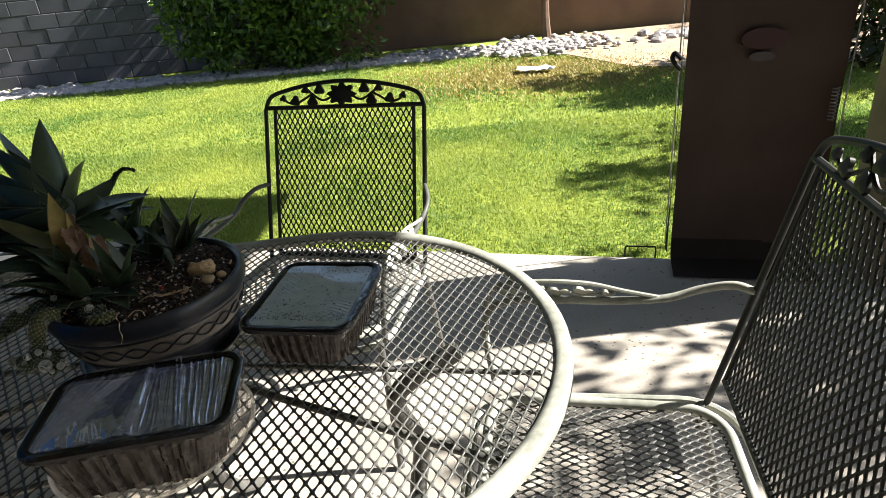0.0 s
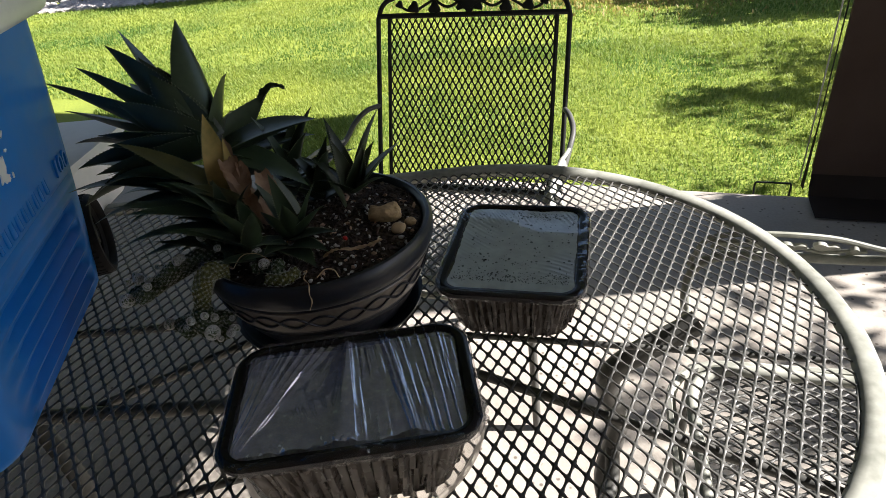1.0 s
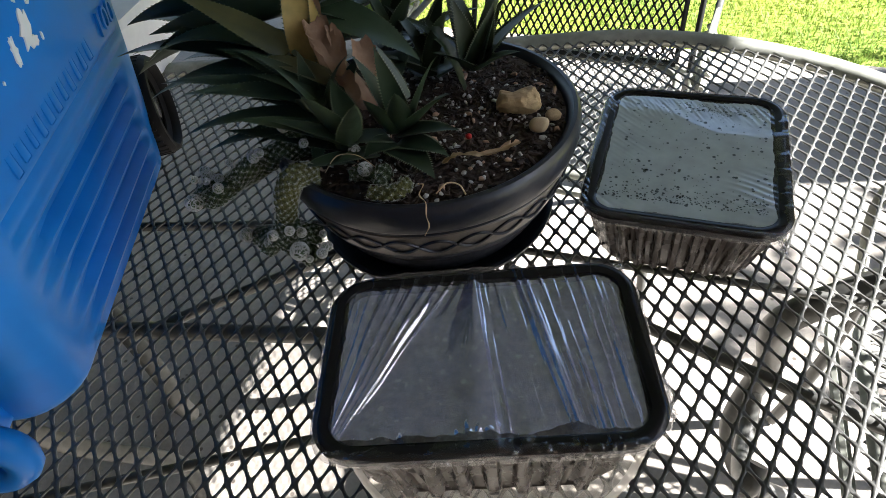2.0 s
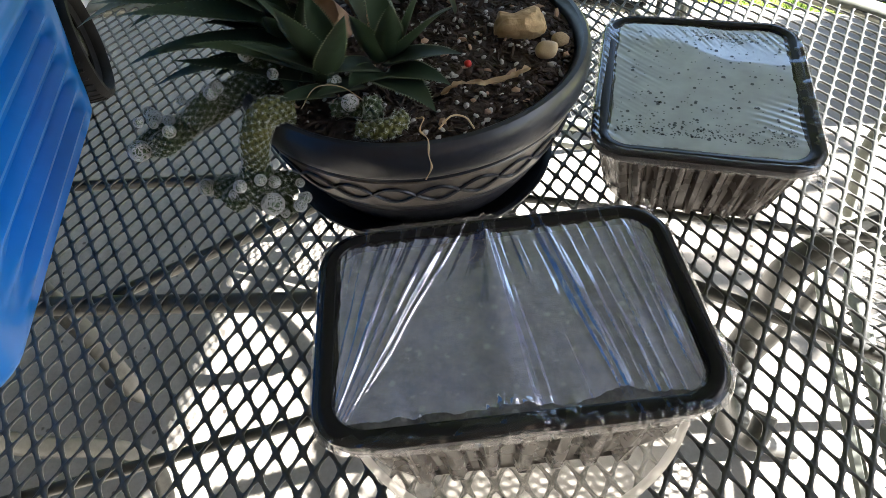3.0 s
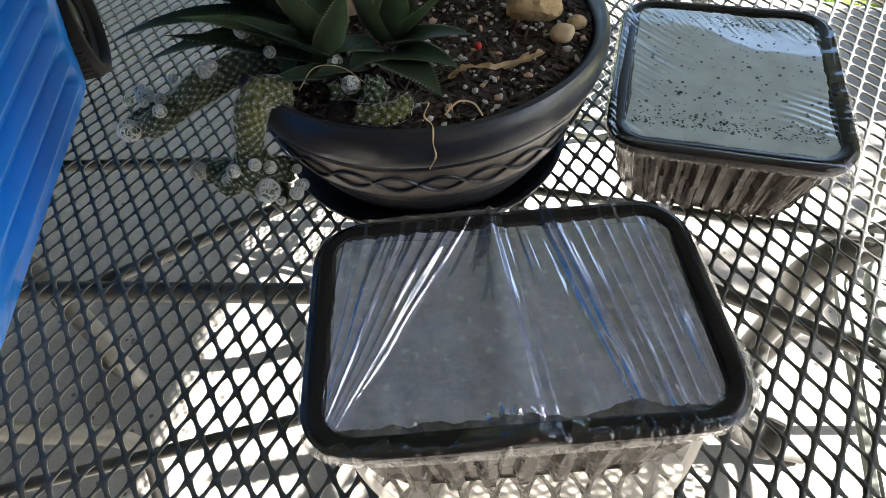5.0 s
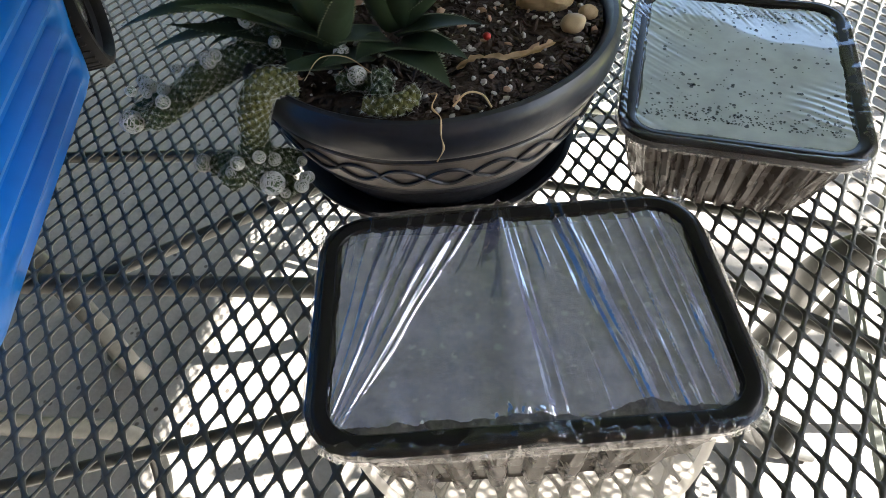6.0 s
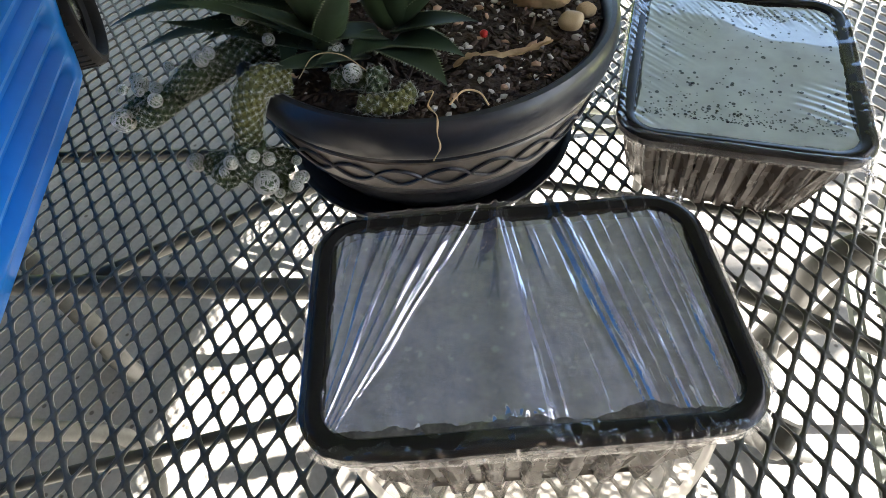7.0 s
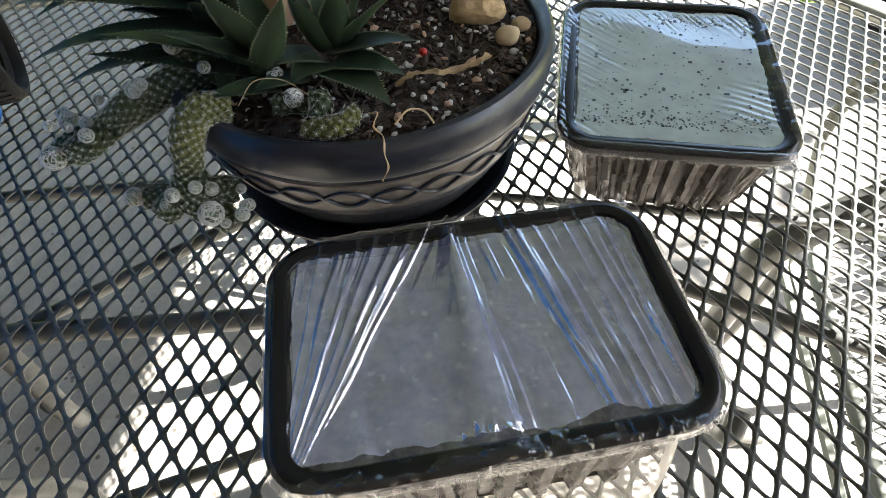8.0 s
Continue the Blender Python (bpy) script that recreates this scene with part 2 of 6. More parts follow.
# Much darker than the tree leaves, standing in for shade on the shrubs.
HEDGE_LEAF = leaf_material("shaded_hedge_leaf", (0.035, 0.055, 0.016), (0.010, 0.018, 0.006), 0.5, 0.2, 5)
BARK = material("bark", (0.16, 0.10, 0.065), 0.9, scale=10, fine=60, bump=0.8, bump_dist=0.01)
BROWN_FABRIC = material("brown_fabric", (0.135, 0.097, 0.080), 0.85, spec=0.2, second=(0.100, 0.070, 0.058), scale=3, fine=300, bump=0.3, bump_dist=0.001)
DARK_FABRIC = material("dark_fabric", (0.045, 0.032, 0.027), 0.9, scale=4, fine=250, bump=0.3, bump_dist=0.001)
BLUE_PLASTIC = material("blue_plastic", (0.012, 0.180, 0.60), 0.40, spec=0.20, second=(0.009, 0.145, 0.52), scale=3, fine=40, bump=0.05, bump_dist=0.001)
WHITE_PLASTIC = material("white_plastic", (0.72, 0.74, 0.77), 0.4, second=(0.62, 0.64, 0.68), scale=6, fine=60, bump=0.1)
BLACK_RUBBER = material("black_rubber", (0.016, 0.016, 0.017), 0.7, spec=0.2, second=(0.011, 0.011, 0.012), scale=10, fine=120, bump=0.3)
BLACK_PLASTIC = material("black_tray_plastic", (0.010, 0.010, 0.012), 0.24, spec=0.25, second=(0.008, 0.008, 0.01), scale=10, fine=60, bump=0.03, rough_var=0.05)
TRAY_SIDE = material("dark_brown_tray_plastic", (0.072, 0.058, 0.050), 0.27, spec=0.5, second=(0.052, 0.043, 0.038), scale=20, fine=60, bump=0.03, rough_var=0.05)
POT = material("dark_pot_plastic", (0.021, 0.025, 0.037), 0.36, second=(0.013, 0.015, 0.022), scale=14, fine=120, bump=0.25, bump_dist=0.001)
POT_RELIEF = material("pot_band_bronze", (0.19, 0.165, 0.145), 0.38, 0.3, second=(0.10, 0.088, 0.08), scale=18, fine=140, bump=0.3, bump_dist=0.001)
SOIL = material("potting_soil", (0.058, 0.038, 0.028), 0.95, second=(0.018, 0.012, 0.009), scale=25, fine=200, bump=0.9, bump_dist=0.004)
ALOE = material("aloe_skin", (0.038, 0.061, 0.032), 0.42, spec=0.45, second=(0.020, 0.035, 0.019), scale=14, fine=90, bump=0.12, bump_dist=0.0008, per_object=0.25)
ALOE_OLIVE = material("aloe_olive_skin", (0.40, 0.28, 0.085), 0.45, second=(0.20, 0.17, 0.05), scale=14, fine=90, bump=0.12, bump_dist=0.0008, per_object=0.2)
ALOE_DULL = material("aloe_dull_olive_skin", (0.095, 0.090, 0.034), 0.5, second=(0.048, 0.054, 0.023), scale=14, fine=90, bump=0.12, bump_dist=0.0008, per_object=0.2)
ALOE_TOOTH = material("aloe_tooth", (0.15, 0.18, 0.11), 0.5, bump=0)
HUSK = material("dry_husk", (0.52, 0.36, 0.25), 0.7, second=(0.30, 0.18, 0.11), scale=18, fine=90, bump=0.4)
STRAW = material("straw", (0.70, 0.55, 0.35), 0.7, second=(0.50, 0.35, 0.19), scale=30, fine=120, bump=0.3)
CACTUS = material("cactus_skin", (0.050, 0.078, 0.026), 0.6, second=(0.028, 0.045, 0.016), scale=40, fine=200, bump=0.3)
CACTUS_YELLOW = material("cactus_yellow_skin", (0.13, 0.125, 0.028), 0.6, second=(0.060, 0.075, 0.020), scale=40, fine=200, bump=0.3)
SPINE = material("pale_spine", (0.42, 0.44, 0.38), 0.6, bump=0)
HEAD_SPINE = material("white_spine", (0.66, 0.67, 0.63), 0.6, bump=0)
BARK_BIT = material("bark_bits", (0.070, 0.046, 0.034), 0.9, second=(0.018, 0.012, 0.009), scale=60, fine=200, bump=0.3)
PERLITE = material("perlite", (0.58, 0.57, 0.54), 0.9, second=(0.34, 0.32, 0.30), scale=60, fine=200, bump=0.3)
TAN_ROCK = material("tan_rock", (0.56, 0.41, 0.23), 0.85, second=(0.36, 0.25, 0.13), scale=40, fine=180, bump=0.6, bump_dist=0.002)
CREAM_PEBBLE = material("cream_pebble", (0.50, 0.39, 0.24), 0.5, second=(0.38, 0.28, 0.16), scale=40, fine=160, bump=0.1)
RED_BERRY = material("red_berry", (0.55, 0.02, 0.015), 0.35, bump=0)
RED_PRINT = material("red_print", (0.050, 0.019, 0.019), 0.8, bump=0.1)
PALE_PRINT = material("pale_print", (0.070, 0.058, 0.054), 0.8, bump=0.1)
STEEL = material("bright_steel", (0.36, 0.36, 0.36), 0.4, 0.7, bump=0)
CLOTH = material("white_cloth", (0.80, 0.80, 0.80), 0.9, second=(0.7, 0.7, 0.7), bump=0.2)
CONTENT = material("damp_seed_mix", (0.23, 0.222, 0.21), 0.7, second=(0.085, 0.082, 0.08), scale=90, fine=300, bump=0.4, spots=(0.36, 0.345, 0.31), spot_scale=85, spot_size=0.26)
CONTENT_GREEN = material("damp_misted_mix", (0.14, 0.17, 0.165), 0.7, second=(0.07, 0.09, 0.088), scale=22, fine=120, bump=0.4)
# Blue body and tint stand in for sky reflected in the film.
FILM = film_material("damp_sky_blue_film", (0.88, 0.92, 1.0), (0.58, 0.64, 0.98), 0.06, 0.35, 0.04, 0.09, 4.0)
FILM_MIST = film_material("misted_cling_film", (0.9, 0.95, 0.96), (0.60, 0.70, 0.73), 0.19, 0.64, 0.05, 0.08, 2.2)
FILM_CLEAR = film_material("clear_cling_film", (0.97, 0.97, 1.0), (0.3, 0.3, 0.3), 0.03, 0.01, 0.16, 0.01, 1.75)
# Pale haze stands in for bright highlights on the gathered film.
FILM_EDGE = film_material("gathered_highlight_film", (0.96, 0.96, 0.97), (0.85, 0.84, 0.82), 0.06, 0.10, 0.2, 0.10, 1.8, True)
CLEAR = film_material("clear_saucer_plastic", (0.985, 0.98, 0.97), (0.92, 0.90, 0.86), 0.05, 0.13, 0.05, 0.04, 1.7, True)
CLEAR_RIM = film_material("clear_saucer_rim", (0.98, 0.98, 0.97), (0.94, 0.92, 0.89), 0.05, 0.48, 0.05, 0.06, 1.8, True)
DROP = film_material("water_drop", (0.45, 0.48, 0.5), (0.02, 0.03, 0.03), 0.02, 0.35, 0.0, 0.12, 1.5)
CACTUS_HEAD = material("pale_cactus_head", (0.18, 0.24, 0.14), 0.7, second=(0.09, 0.13, 0.07), scale=60, fine=300, bump=0.4)

# ---------------------------------------------------------------- ground, patio, house
bm = bmesh.new()
prism(bm, [(-400, -400), (400, -400), (400, 400), (-400, 400)], -0.3, -0.035)
ground = tagged(part("ground", bm, LAWN_SOIL, smooth=False), "grassy soil of a back garden lawn", "ground", kind="structure")

Y = rot(YARD)


def yard(x, y, z=0.0):
    return Y @ Vector((x, y, z))


bm = bmesh.new()
box(bm, (16, 8.7, 0.12), Y @ Matrix.Translation((0, 2.70 - 4.35, -0.06)), 0.012, 2)
patio = tagged(part("patio", bm, CONCRETE), "pale weathered concrete patio slab", "patio", kind="structure")

ROOF_X, ROOF_V = 2.265, 4.67        # the roof's right edge, and its front edge in the yard's turn


def roof_y(x):
    return ROOF_V / math.cos(radians(YARD)) + math.tan(radians(YARD)) * x


bm = bmesh.new()
prism(bm, [(-7, -4.2), (ROOF_X, -4.2), (ROOF_X, roof_y(ROOF_X)), (-7, roof_y(-7))], 2.75, 2.9)
prism(bm, [(ROOF_X - 0.1, -4.2), (ROOF_X - 0.004, -4.2), (ROOF_X - 0.004, roof_y(ROOF_X) - 0.004), (ROOF_X - 0.1, roof_y(ROOF_X) - 0.004)], 2.5, 2.754)
roof = tagged(part("ceiling", bm, ROOF_WOOD, smooth=False), "grey painted patio roof deck with an edge beam", "ceiling", kind="structure")
# Unseen wall added to hold back sky light from the left.
bm = bmesh.new()
box(bm, (0.2, 6.2, 2.75), Matrix.Translation((-2.75, -1.1, 1.375)))
tagged(part("shade_wall_left", bm, STUCCO, smooth=False), "unseen beige stucco wall added beside the patio to block sky light", "wall", kind="structure")
# Unseen wall added behind the camera to close in the patio's shade.
bm = bmesh.new()
box(bm, (14, 0.2, 3.0), Y @ Matrix.Translation((-1.5, -3.0, 1.5)))
house_wall = tagged(part("wall_house", bm, STUCCO, smooth=False), "unseen beige stucco house wall added behind the patio", "wall", kind="structure")

# Unseen wall added at the right to shade the near end of the patio.
bm = bmesh.new()
box(bm, (0.2, 2.2, 2.5), Matrix.Translation((2.35, -0.9 - 1.1, 1.25)))
shade_wall = tagged(part("shade_wall_right", bm, STUCCO, smooth=False), "unseen beige stucco wall added to keep sun off the near patio", "wall", kind="structure")

post = thing("roof_post", Matrix.Translation((1.775, 2.35, 0)) @ rot(-12.5), "square beige stucco roof post on the patio edge", "post")
bm = bmesh.new()
box(bm, (0.34, 0.36, 2.75), Matrix.Translation((0, 0, 1.375)), 0.02, 3)
part("shaft", bm, STUCCO, post)

# ---------------------------------------------------------------- garden wall of blocks and brown wall
WALL_DIR = math.degrees(math.atan2(10.06 - 9.23, -1.98 + 6.84))
wall_frame = Matrix.Translation((-2.2, 10.03, -0.03)) @ rot(WALL_DIR)
wall_a = new("wall_north")
wall_a.matrix_world = wall_frame
tagged(wall_a, "grey concrete block garden wall with shade put into its colour", "wall", kind="structure")
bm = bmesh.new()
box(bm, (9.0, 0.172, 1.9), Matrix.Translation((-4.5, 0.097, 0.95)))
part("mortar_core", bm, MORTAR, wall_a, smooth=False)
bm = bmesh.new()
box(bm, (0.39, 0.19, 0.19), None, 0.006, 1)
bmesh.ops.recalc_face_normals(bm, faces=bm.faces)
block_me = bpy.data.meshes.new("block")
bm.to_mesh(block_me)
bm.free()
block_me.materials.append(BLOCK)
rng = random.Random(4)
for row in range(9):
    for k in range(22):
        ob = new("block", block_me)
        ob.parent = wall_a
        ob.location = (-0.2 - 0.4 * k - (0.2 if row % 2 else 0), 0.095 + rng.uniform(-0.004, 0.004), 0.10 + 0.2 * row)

bm = bmesh.new()
box(bm, (16, 0.2, 1.9), Matrix.Translation((8.0, 0.10, 0.95)))
wall_b = part("wall_east", bm, BROWN_WALL, smooth=False)
wall_b.matrix_world = Matrix.Translation((-2.2, 10.03, -0.03)) @ rot(4.0)
tagged(wall_b, "brown stucco garden wall behind shrubs", "wall", kind="structure")

# dry dirt bed
bm = bmesh.new()
prism(bm, [(1.35, 8.3), (1.9, 7.15), (2.5, 6.85), (4.5, 6.4), (9, 6.2), (9, 10.8), (1.3, 10.0)], -0.08, -0.012)
dirt = tagged(part("dirt_bed", bm, DIRT, smooth=False), "dry tan dirt bed beside the lawn", "ground", kind="structure")


def stones(name, count, where, size, mat, label, seed):
    """Many stones as one object."""
    rng = random.Random(seed)
    bm = bmesh.new()
    bmesh.ops.create_icosphere(bm, subdivisions=1, radius=1.0)
    base = np.array([v.co for v in bm.verts])
    tris = np.array([[v.index for v in f.verts] for f in bm.faces])
    bm.free()
    vs, fs = [], []
    for i in range(count):
        x, y, z = where(rng)
        s = rng.uniform(*size)
        jit = 1 + 0.35 * (np.random.rand(len(base), 1) - 0.5)
        a = rng.uniform(0, 6.28)
        q = base * jit * np.array([s * rng.uniform(0.8, 1.3), s, s * rng.uniform(0.45, 0.75)])
        c, sn = math.cos(a), math.sin(a)
        q = np.stack([q[:, 0] * c - q[:, 1] * sn + x, q[:, 0] * sn + q[:, 1] * c + y, q[:, 2] + z], 1)
        vs.append(q)
        fs.append(tris + i * len(base))
    return tagged(mesh_ob(name, np.concatenate(vs).tolist(), np.concatenate(fs).tolist(), mat), label, "stones", kind="stuff")


def strip(rng):
    """The stone strip between lawn and wall."""
    x = rng.uniform(-7.5, 1.6)
    edge = 8.75 + 0.05 * x
    return x, edge + abs(rng.gauss(0, 0.30)) + 0.02, -0.02


stones("gravel", 2200, strip, (0.03, 0.075), WHITE_STONE, "strip of pale river stones along the lawn", 3)
stones("stones", 420, lambda r: (1.15 + r.gauss(0, 0.42), 9.0 + r.gauss(0, 0.36), r.uniform(-0.02, 0.05)), (0.025, 0.065), WHITE_STONE, "heap of white stones at a tree", 5)
stones("stones", 60, lambda r: (3.15 + r.gauss(0, 0.3), 9.0 + r.gauss(0, 0.2), 0.0), (0.05, 0.12), WHITE_STONE, "few pale stones on the dirt bed", 8)


# ---------------------------------------------------------------- grass
def grass(name, count, area, height, mat, label, seed, width=0.0035):
    """Blades of two quads and a tip, bent by chance."""
    r = np.random.RandomState(seed)
    p = area(r, count)
    n = len(p)
    a = r.rand(n) * 2 * np.pi
    h = height * (0.55 + 0.8 * r.rand(n))
    lean = h * (0.15 + 0.55 * r.rand(n))
    w = width * (0.7 + 0.6 * r.rand(n)) * (1 + 0.12 * np.maximum(0, p[:, 1] - 3.0))
    dx, dy = np.cos(a), np.sin(a)
    sx, sy = -dy, dx
    z0 = np.full(n, -0.04)
    v = np.zeros((n, 5, 3))
    for k, (t, hw) in enumerate(((0, 1.0), (0, -1.0), (0.55, 0.8), (0.55, -0.8), (1.0, 0.0))):
        off = lean * t * t
        v[:, k, 0] = p[:, 0] + dx * off + sx * w * hw
        v[:, k, 1] = p[:, 1] + dy * off + sy * w * hw
        v[:, k, 2] = z0 + h * (t - 0.18 * t * t)
    base = np.arange(n)[:, None] * 5
    tri = np.concatenate([base + [[0, 1, 3]], base + [[0, 3, 2]], base + [[2, 3, 4]]])
    me = bpy.data.meshes.new(name)
    me.vertices.add(n * 5)
    me.vertices.foreach_set("co", v.reshape(-1))
    me.loops.add(len(tri) * 3)
    me.loops.foreach_set("vertex_index", tri.reshape(-1))
    me.polygons.add(len(tri))
    me.polygons.foreach_set("loop_start", np.arange(len(tri)) * 3)
    me.materials.append(mat)
    me.update(calc_edges=True)
    me.validate()
    return tagged(new(name, me), label, "grass", kind="stuff")


def lawn_edge(x):
    return 2.715 / math.cos(radians(YARD)) + math.tan(radians(YARD)) * x


def band(y0, y1, x0, x1, bias):
    def area(r, n):
        u = r.rand(n) ** bias
        y = y0 + (y1 - y0) * u
        wide = 0.55 + 0.45 * (y - 2.0) / 7.0
        x = x0 * wide + (x1 - x0) * wide * r.rand(n)
        ok = (y > lawn_edge(x) + 0.004 * r.randn(n)) & (y < 8.72 + 0.05 * x + 0.05 * r.randn(n))
        ok &= ~((x > 1.3) & (y > 8.9 - 1.0 * (x - 1.3)) & (y > 6.75))
        return np.stack([x, y], 1)[ok]
    return area


grass("grass", 170000, band(2.2, 5.2, -4.6, 4.2, 1.0), 0.029, GRASS, "bright green mown lawn grass", 1, 0.0025)
grass("grass", 150000, band(4.6, 8.9, -8.0, 4.6, 0.9), 0.031, GRASS, "bright green mown lawn grass, far part", 2, 0.0034)
grass("grass", 12000, lambda r, n: np.stack([1.0 + 0.8 * r.randn(n), 7.2 + 0.5 * r.randn(n)], 1), 0.045, DRY_GRASS, "patch of dry yellow grass", 7, 0.006)


# ---------------------------------------------------------------- shrubs and trees
def leaf_cloud(name, clumps, leaves, size, mat, parent, seed):
    """Many small pointed leaves round clump centres of (x, y, z, radius)."""
    r = np.random.RandomState(seed)
    n = leaves
    c = np.array(clumps)[r.randint(0, len(clumps), n)]
    d = r.randn(n, 3)
    d /= np.linalg.norm(d, axis=1)[:, None]
    p = c[:, :3] + d * (c[:, 3:4] * (0.35 + 0.75 * r.rand(n, 1) ** 0.6))
    ax = d + 0.8 * r.randn(n, 3)
    ax /= np.linalg.norm(ax, axis=1)[:, None]
    side = np.cross(ax, r.randn(n, 3))
    side /= np.linalg.norm(side, axis=1)[:, None]
    up = np.cross(side, ax)
    s = size * (0.6 + 0.8 * r.rand(n, 1))
    v = np.stack([p, p + ax * s * 0.5 + side * s * 0.24 + up * s * 0.06, p + ax * s, p + ax * s * 0.5 - side * s * 0.24 + up * s * 0.06], 1).reshape(-1, 3)
    base = np.arange(n)[:, None] * 4
    f = np.concatenate([base + [[0, 1, 2]], base + [[0, 2, 3]]])
    return mesh_ob(name, v.tolist(), f.tolist(), mat, parent=parent)


def trunk(bm, foot, limbs, radius):
    """A tapered trunk with limbs; each limb is a list of points."""
    for i, pts in enumerate(limbs):
        line = smooth_line(pts, 5)
        r0 = radius if i == 0 else radius * 0.5
        tube(bm, line, [r0 * (1 - 0.75 * k / (len(line) - 1)) + 0.004 for k in range(len(line))], 8)
    return bm


bush = thing("bush", Matrix.Translation((-2.35, 9.25, -0.03)), "dense dark green leafy bush at the garden wall", "bush")
bm = bmesh.new()
rng = random.Random(12)
trunk(bm, None, [[(0, 0, 0), (0.05, 0, 0.5), (0.1, 0.05, 1.2)]] + [[(0, 0, 0.1), (rng.uniform(-.5, .5), rng.uniform(-.3, .3), 0.6), (rng.uniform(-1.2, 1.2), rng.uniform(-.4, .4), 1.3)] for _ in range(7)], 0.05)
part("branches", bm, BARK, bush)
rng = random.Random(9)
clumps = [(rng.uniform(-1.35, 1.25), rng.uniform(-0.55, 0.35), rng.uniform(0.25, 2.1), rng.uniform(0.22, 0.42)) for _ in range(60)]
leaf_cloud("foliage", clumps, 15000, 0.10, BUSH_LEAF, bush, 21)

sapling = thing("tree", Matrix.Translation((1.3, 9.75, -0.03)), "garden tree with a slim brown trunk among stones", "tree")
bm = bmesh.new()
trunk(bm, None, [[(0, 0, 0), (-0.02, 0, 0.5), (0.03, 0.02, 1.6), (0, 0, 3.2)], [(0, 0, 1.4), (-0.5, 0.1, 2.0), (-1.3, 0.0, 2.9)], [(0, 0, 1.5), (0.5, -0.1, 2.1), (1.2, -0.2, 2.8)], [(0, 0, 1.7), (-0.1, -0.4, 2.3), (-0.2, -0.8, 3.0)]], 0.07)
part("trunk", bm, BARK, sapling)
rng = random.Random(31)
leaf_cloud("crown", [(rng.uniform(-1.5, 1.5), rng.uniform(-0.9, 0.6), rng.uniform(1.9, 3.4), rng.uniform(0.25, 0.42)) for _ in range(50)], 9000, 0.13, TREE_LEAF, sapling, 22)


def shade_tree(x, y, height, spread, seed, leaves, low):
    rng = random.Random(seed)
    t = thing("tree", Matrix.Translation((x, y, -0.03)), "broad garden tree with an open leafy crown", "tree", "garden trees")
    bm = bmesh.new()
    limbs = [[(0, 0, 0), (0.05, 0.03, height * 0.3), (0, 0.05, height * 0.6), (0.05, 0, height * 0.9)]]
    tips = []
    for k in range(9):
        a = 2 * math.pi * k / 9 + rng.uniform(-.3, .3)
        s = spread * rng.uniform(0.6, 1.0)
        tip = (math.cos(a) * s, math.sin(a) * s, height * rng.uniform(low, 0.95))
        tips.append(tip)
        limbs.append([(0, 0, height * rng.uniform(0.25, 0.5)), (tip[0] * 0.5, tip[1] * 0.5, height * 0.55), tip])
    trunk(bm, None, limbs, height * 0.035)
    part("trunk", bm, BARK, t)
    clumps = []
    for tip in tips:
        for _ in range(5):
            clumps.append((tip[0] * rng.uniform(0.4, 1.1), tip[1] * rng.uniform(0.4, 1.1), tip[2] + rng.uniform(-0.35, 0.35), rng.uniform(0.14, 0.34)))
    leaf_cloud("crown", clumps, leaves, 0.10, TREE_LEAF, t, seed)
    return t


shade_tree(5.20, 4.05, 3.2, 1.0, 41, 4600, 0.45)
shade_tree(4.45, 2.06, 2.9, 1.15, 43, 6200, 0.45)
shade_tree(9.0, 9.2, 4.0, 1.8, 47, 6000, 0.3)

# dark shrubs seen past the brown panel; their shade is in the leaf colour
hedge = thing("hedge", Matrix.Translation((4.15, 6.2, -0.03)), "dark green shrubs at the side fence, leaf colour darkened for shade", "hedge")
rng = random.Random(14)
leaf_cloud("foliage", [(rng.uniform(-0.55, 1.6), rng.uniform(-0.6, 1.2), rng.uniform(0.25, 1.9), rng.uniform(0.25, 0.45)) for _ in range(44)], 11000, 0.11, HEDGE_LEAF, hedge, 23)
bm = bmesh.new()
trunk(bm, None, [[(0, 0, 0), (0.1, 0, 0.7), (0.2, 0.1, 1.5)], [(0, 0, 0.2), (0.6, 0.3, 0.8), (1.0, 0.4, 1.5)], [(0, 0, 0.2), (-0.5, -0.3, 0.8), (-0.8, -0.6, 1.3)]], 0.06)
part("branches", bm, BARK, hedge)

# white rag on the lawn
bm = bmesh.new()
bmesh.ops.create_grid(bm, x_segments=16, y_segments=8, size=0.5)
for v in bm.verts:
    n1 = noise.noise(Vector((v.co.x * 5, v.co.y * 7, 3.1)))
    v.co = Vector((v.co.x * 0.42 * (1 + 0.2 * noise.noise(v.co * 4)), v.co.y * 0.20 * (1 + 0.5 * noise.noise(v.co * 3 + Vector((9, 2, 0)))), 0.035 + 0.03 * n1))
bmesh.ops.solidify(bm, geom=bm.faces[:], thickness=0.004)
rag = part("rag", bm, CLOTH)
rag.matrix_world = Matrix.Translation((0.845, 7.25, 0.0)) @ rot(-12)
tagged(rag, "crumpled white cloth lying on the lawn", "cloth")

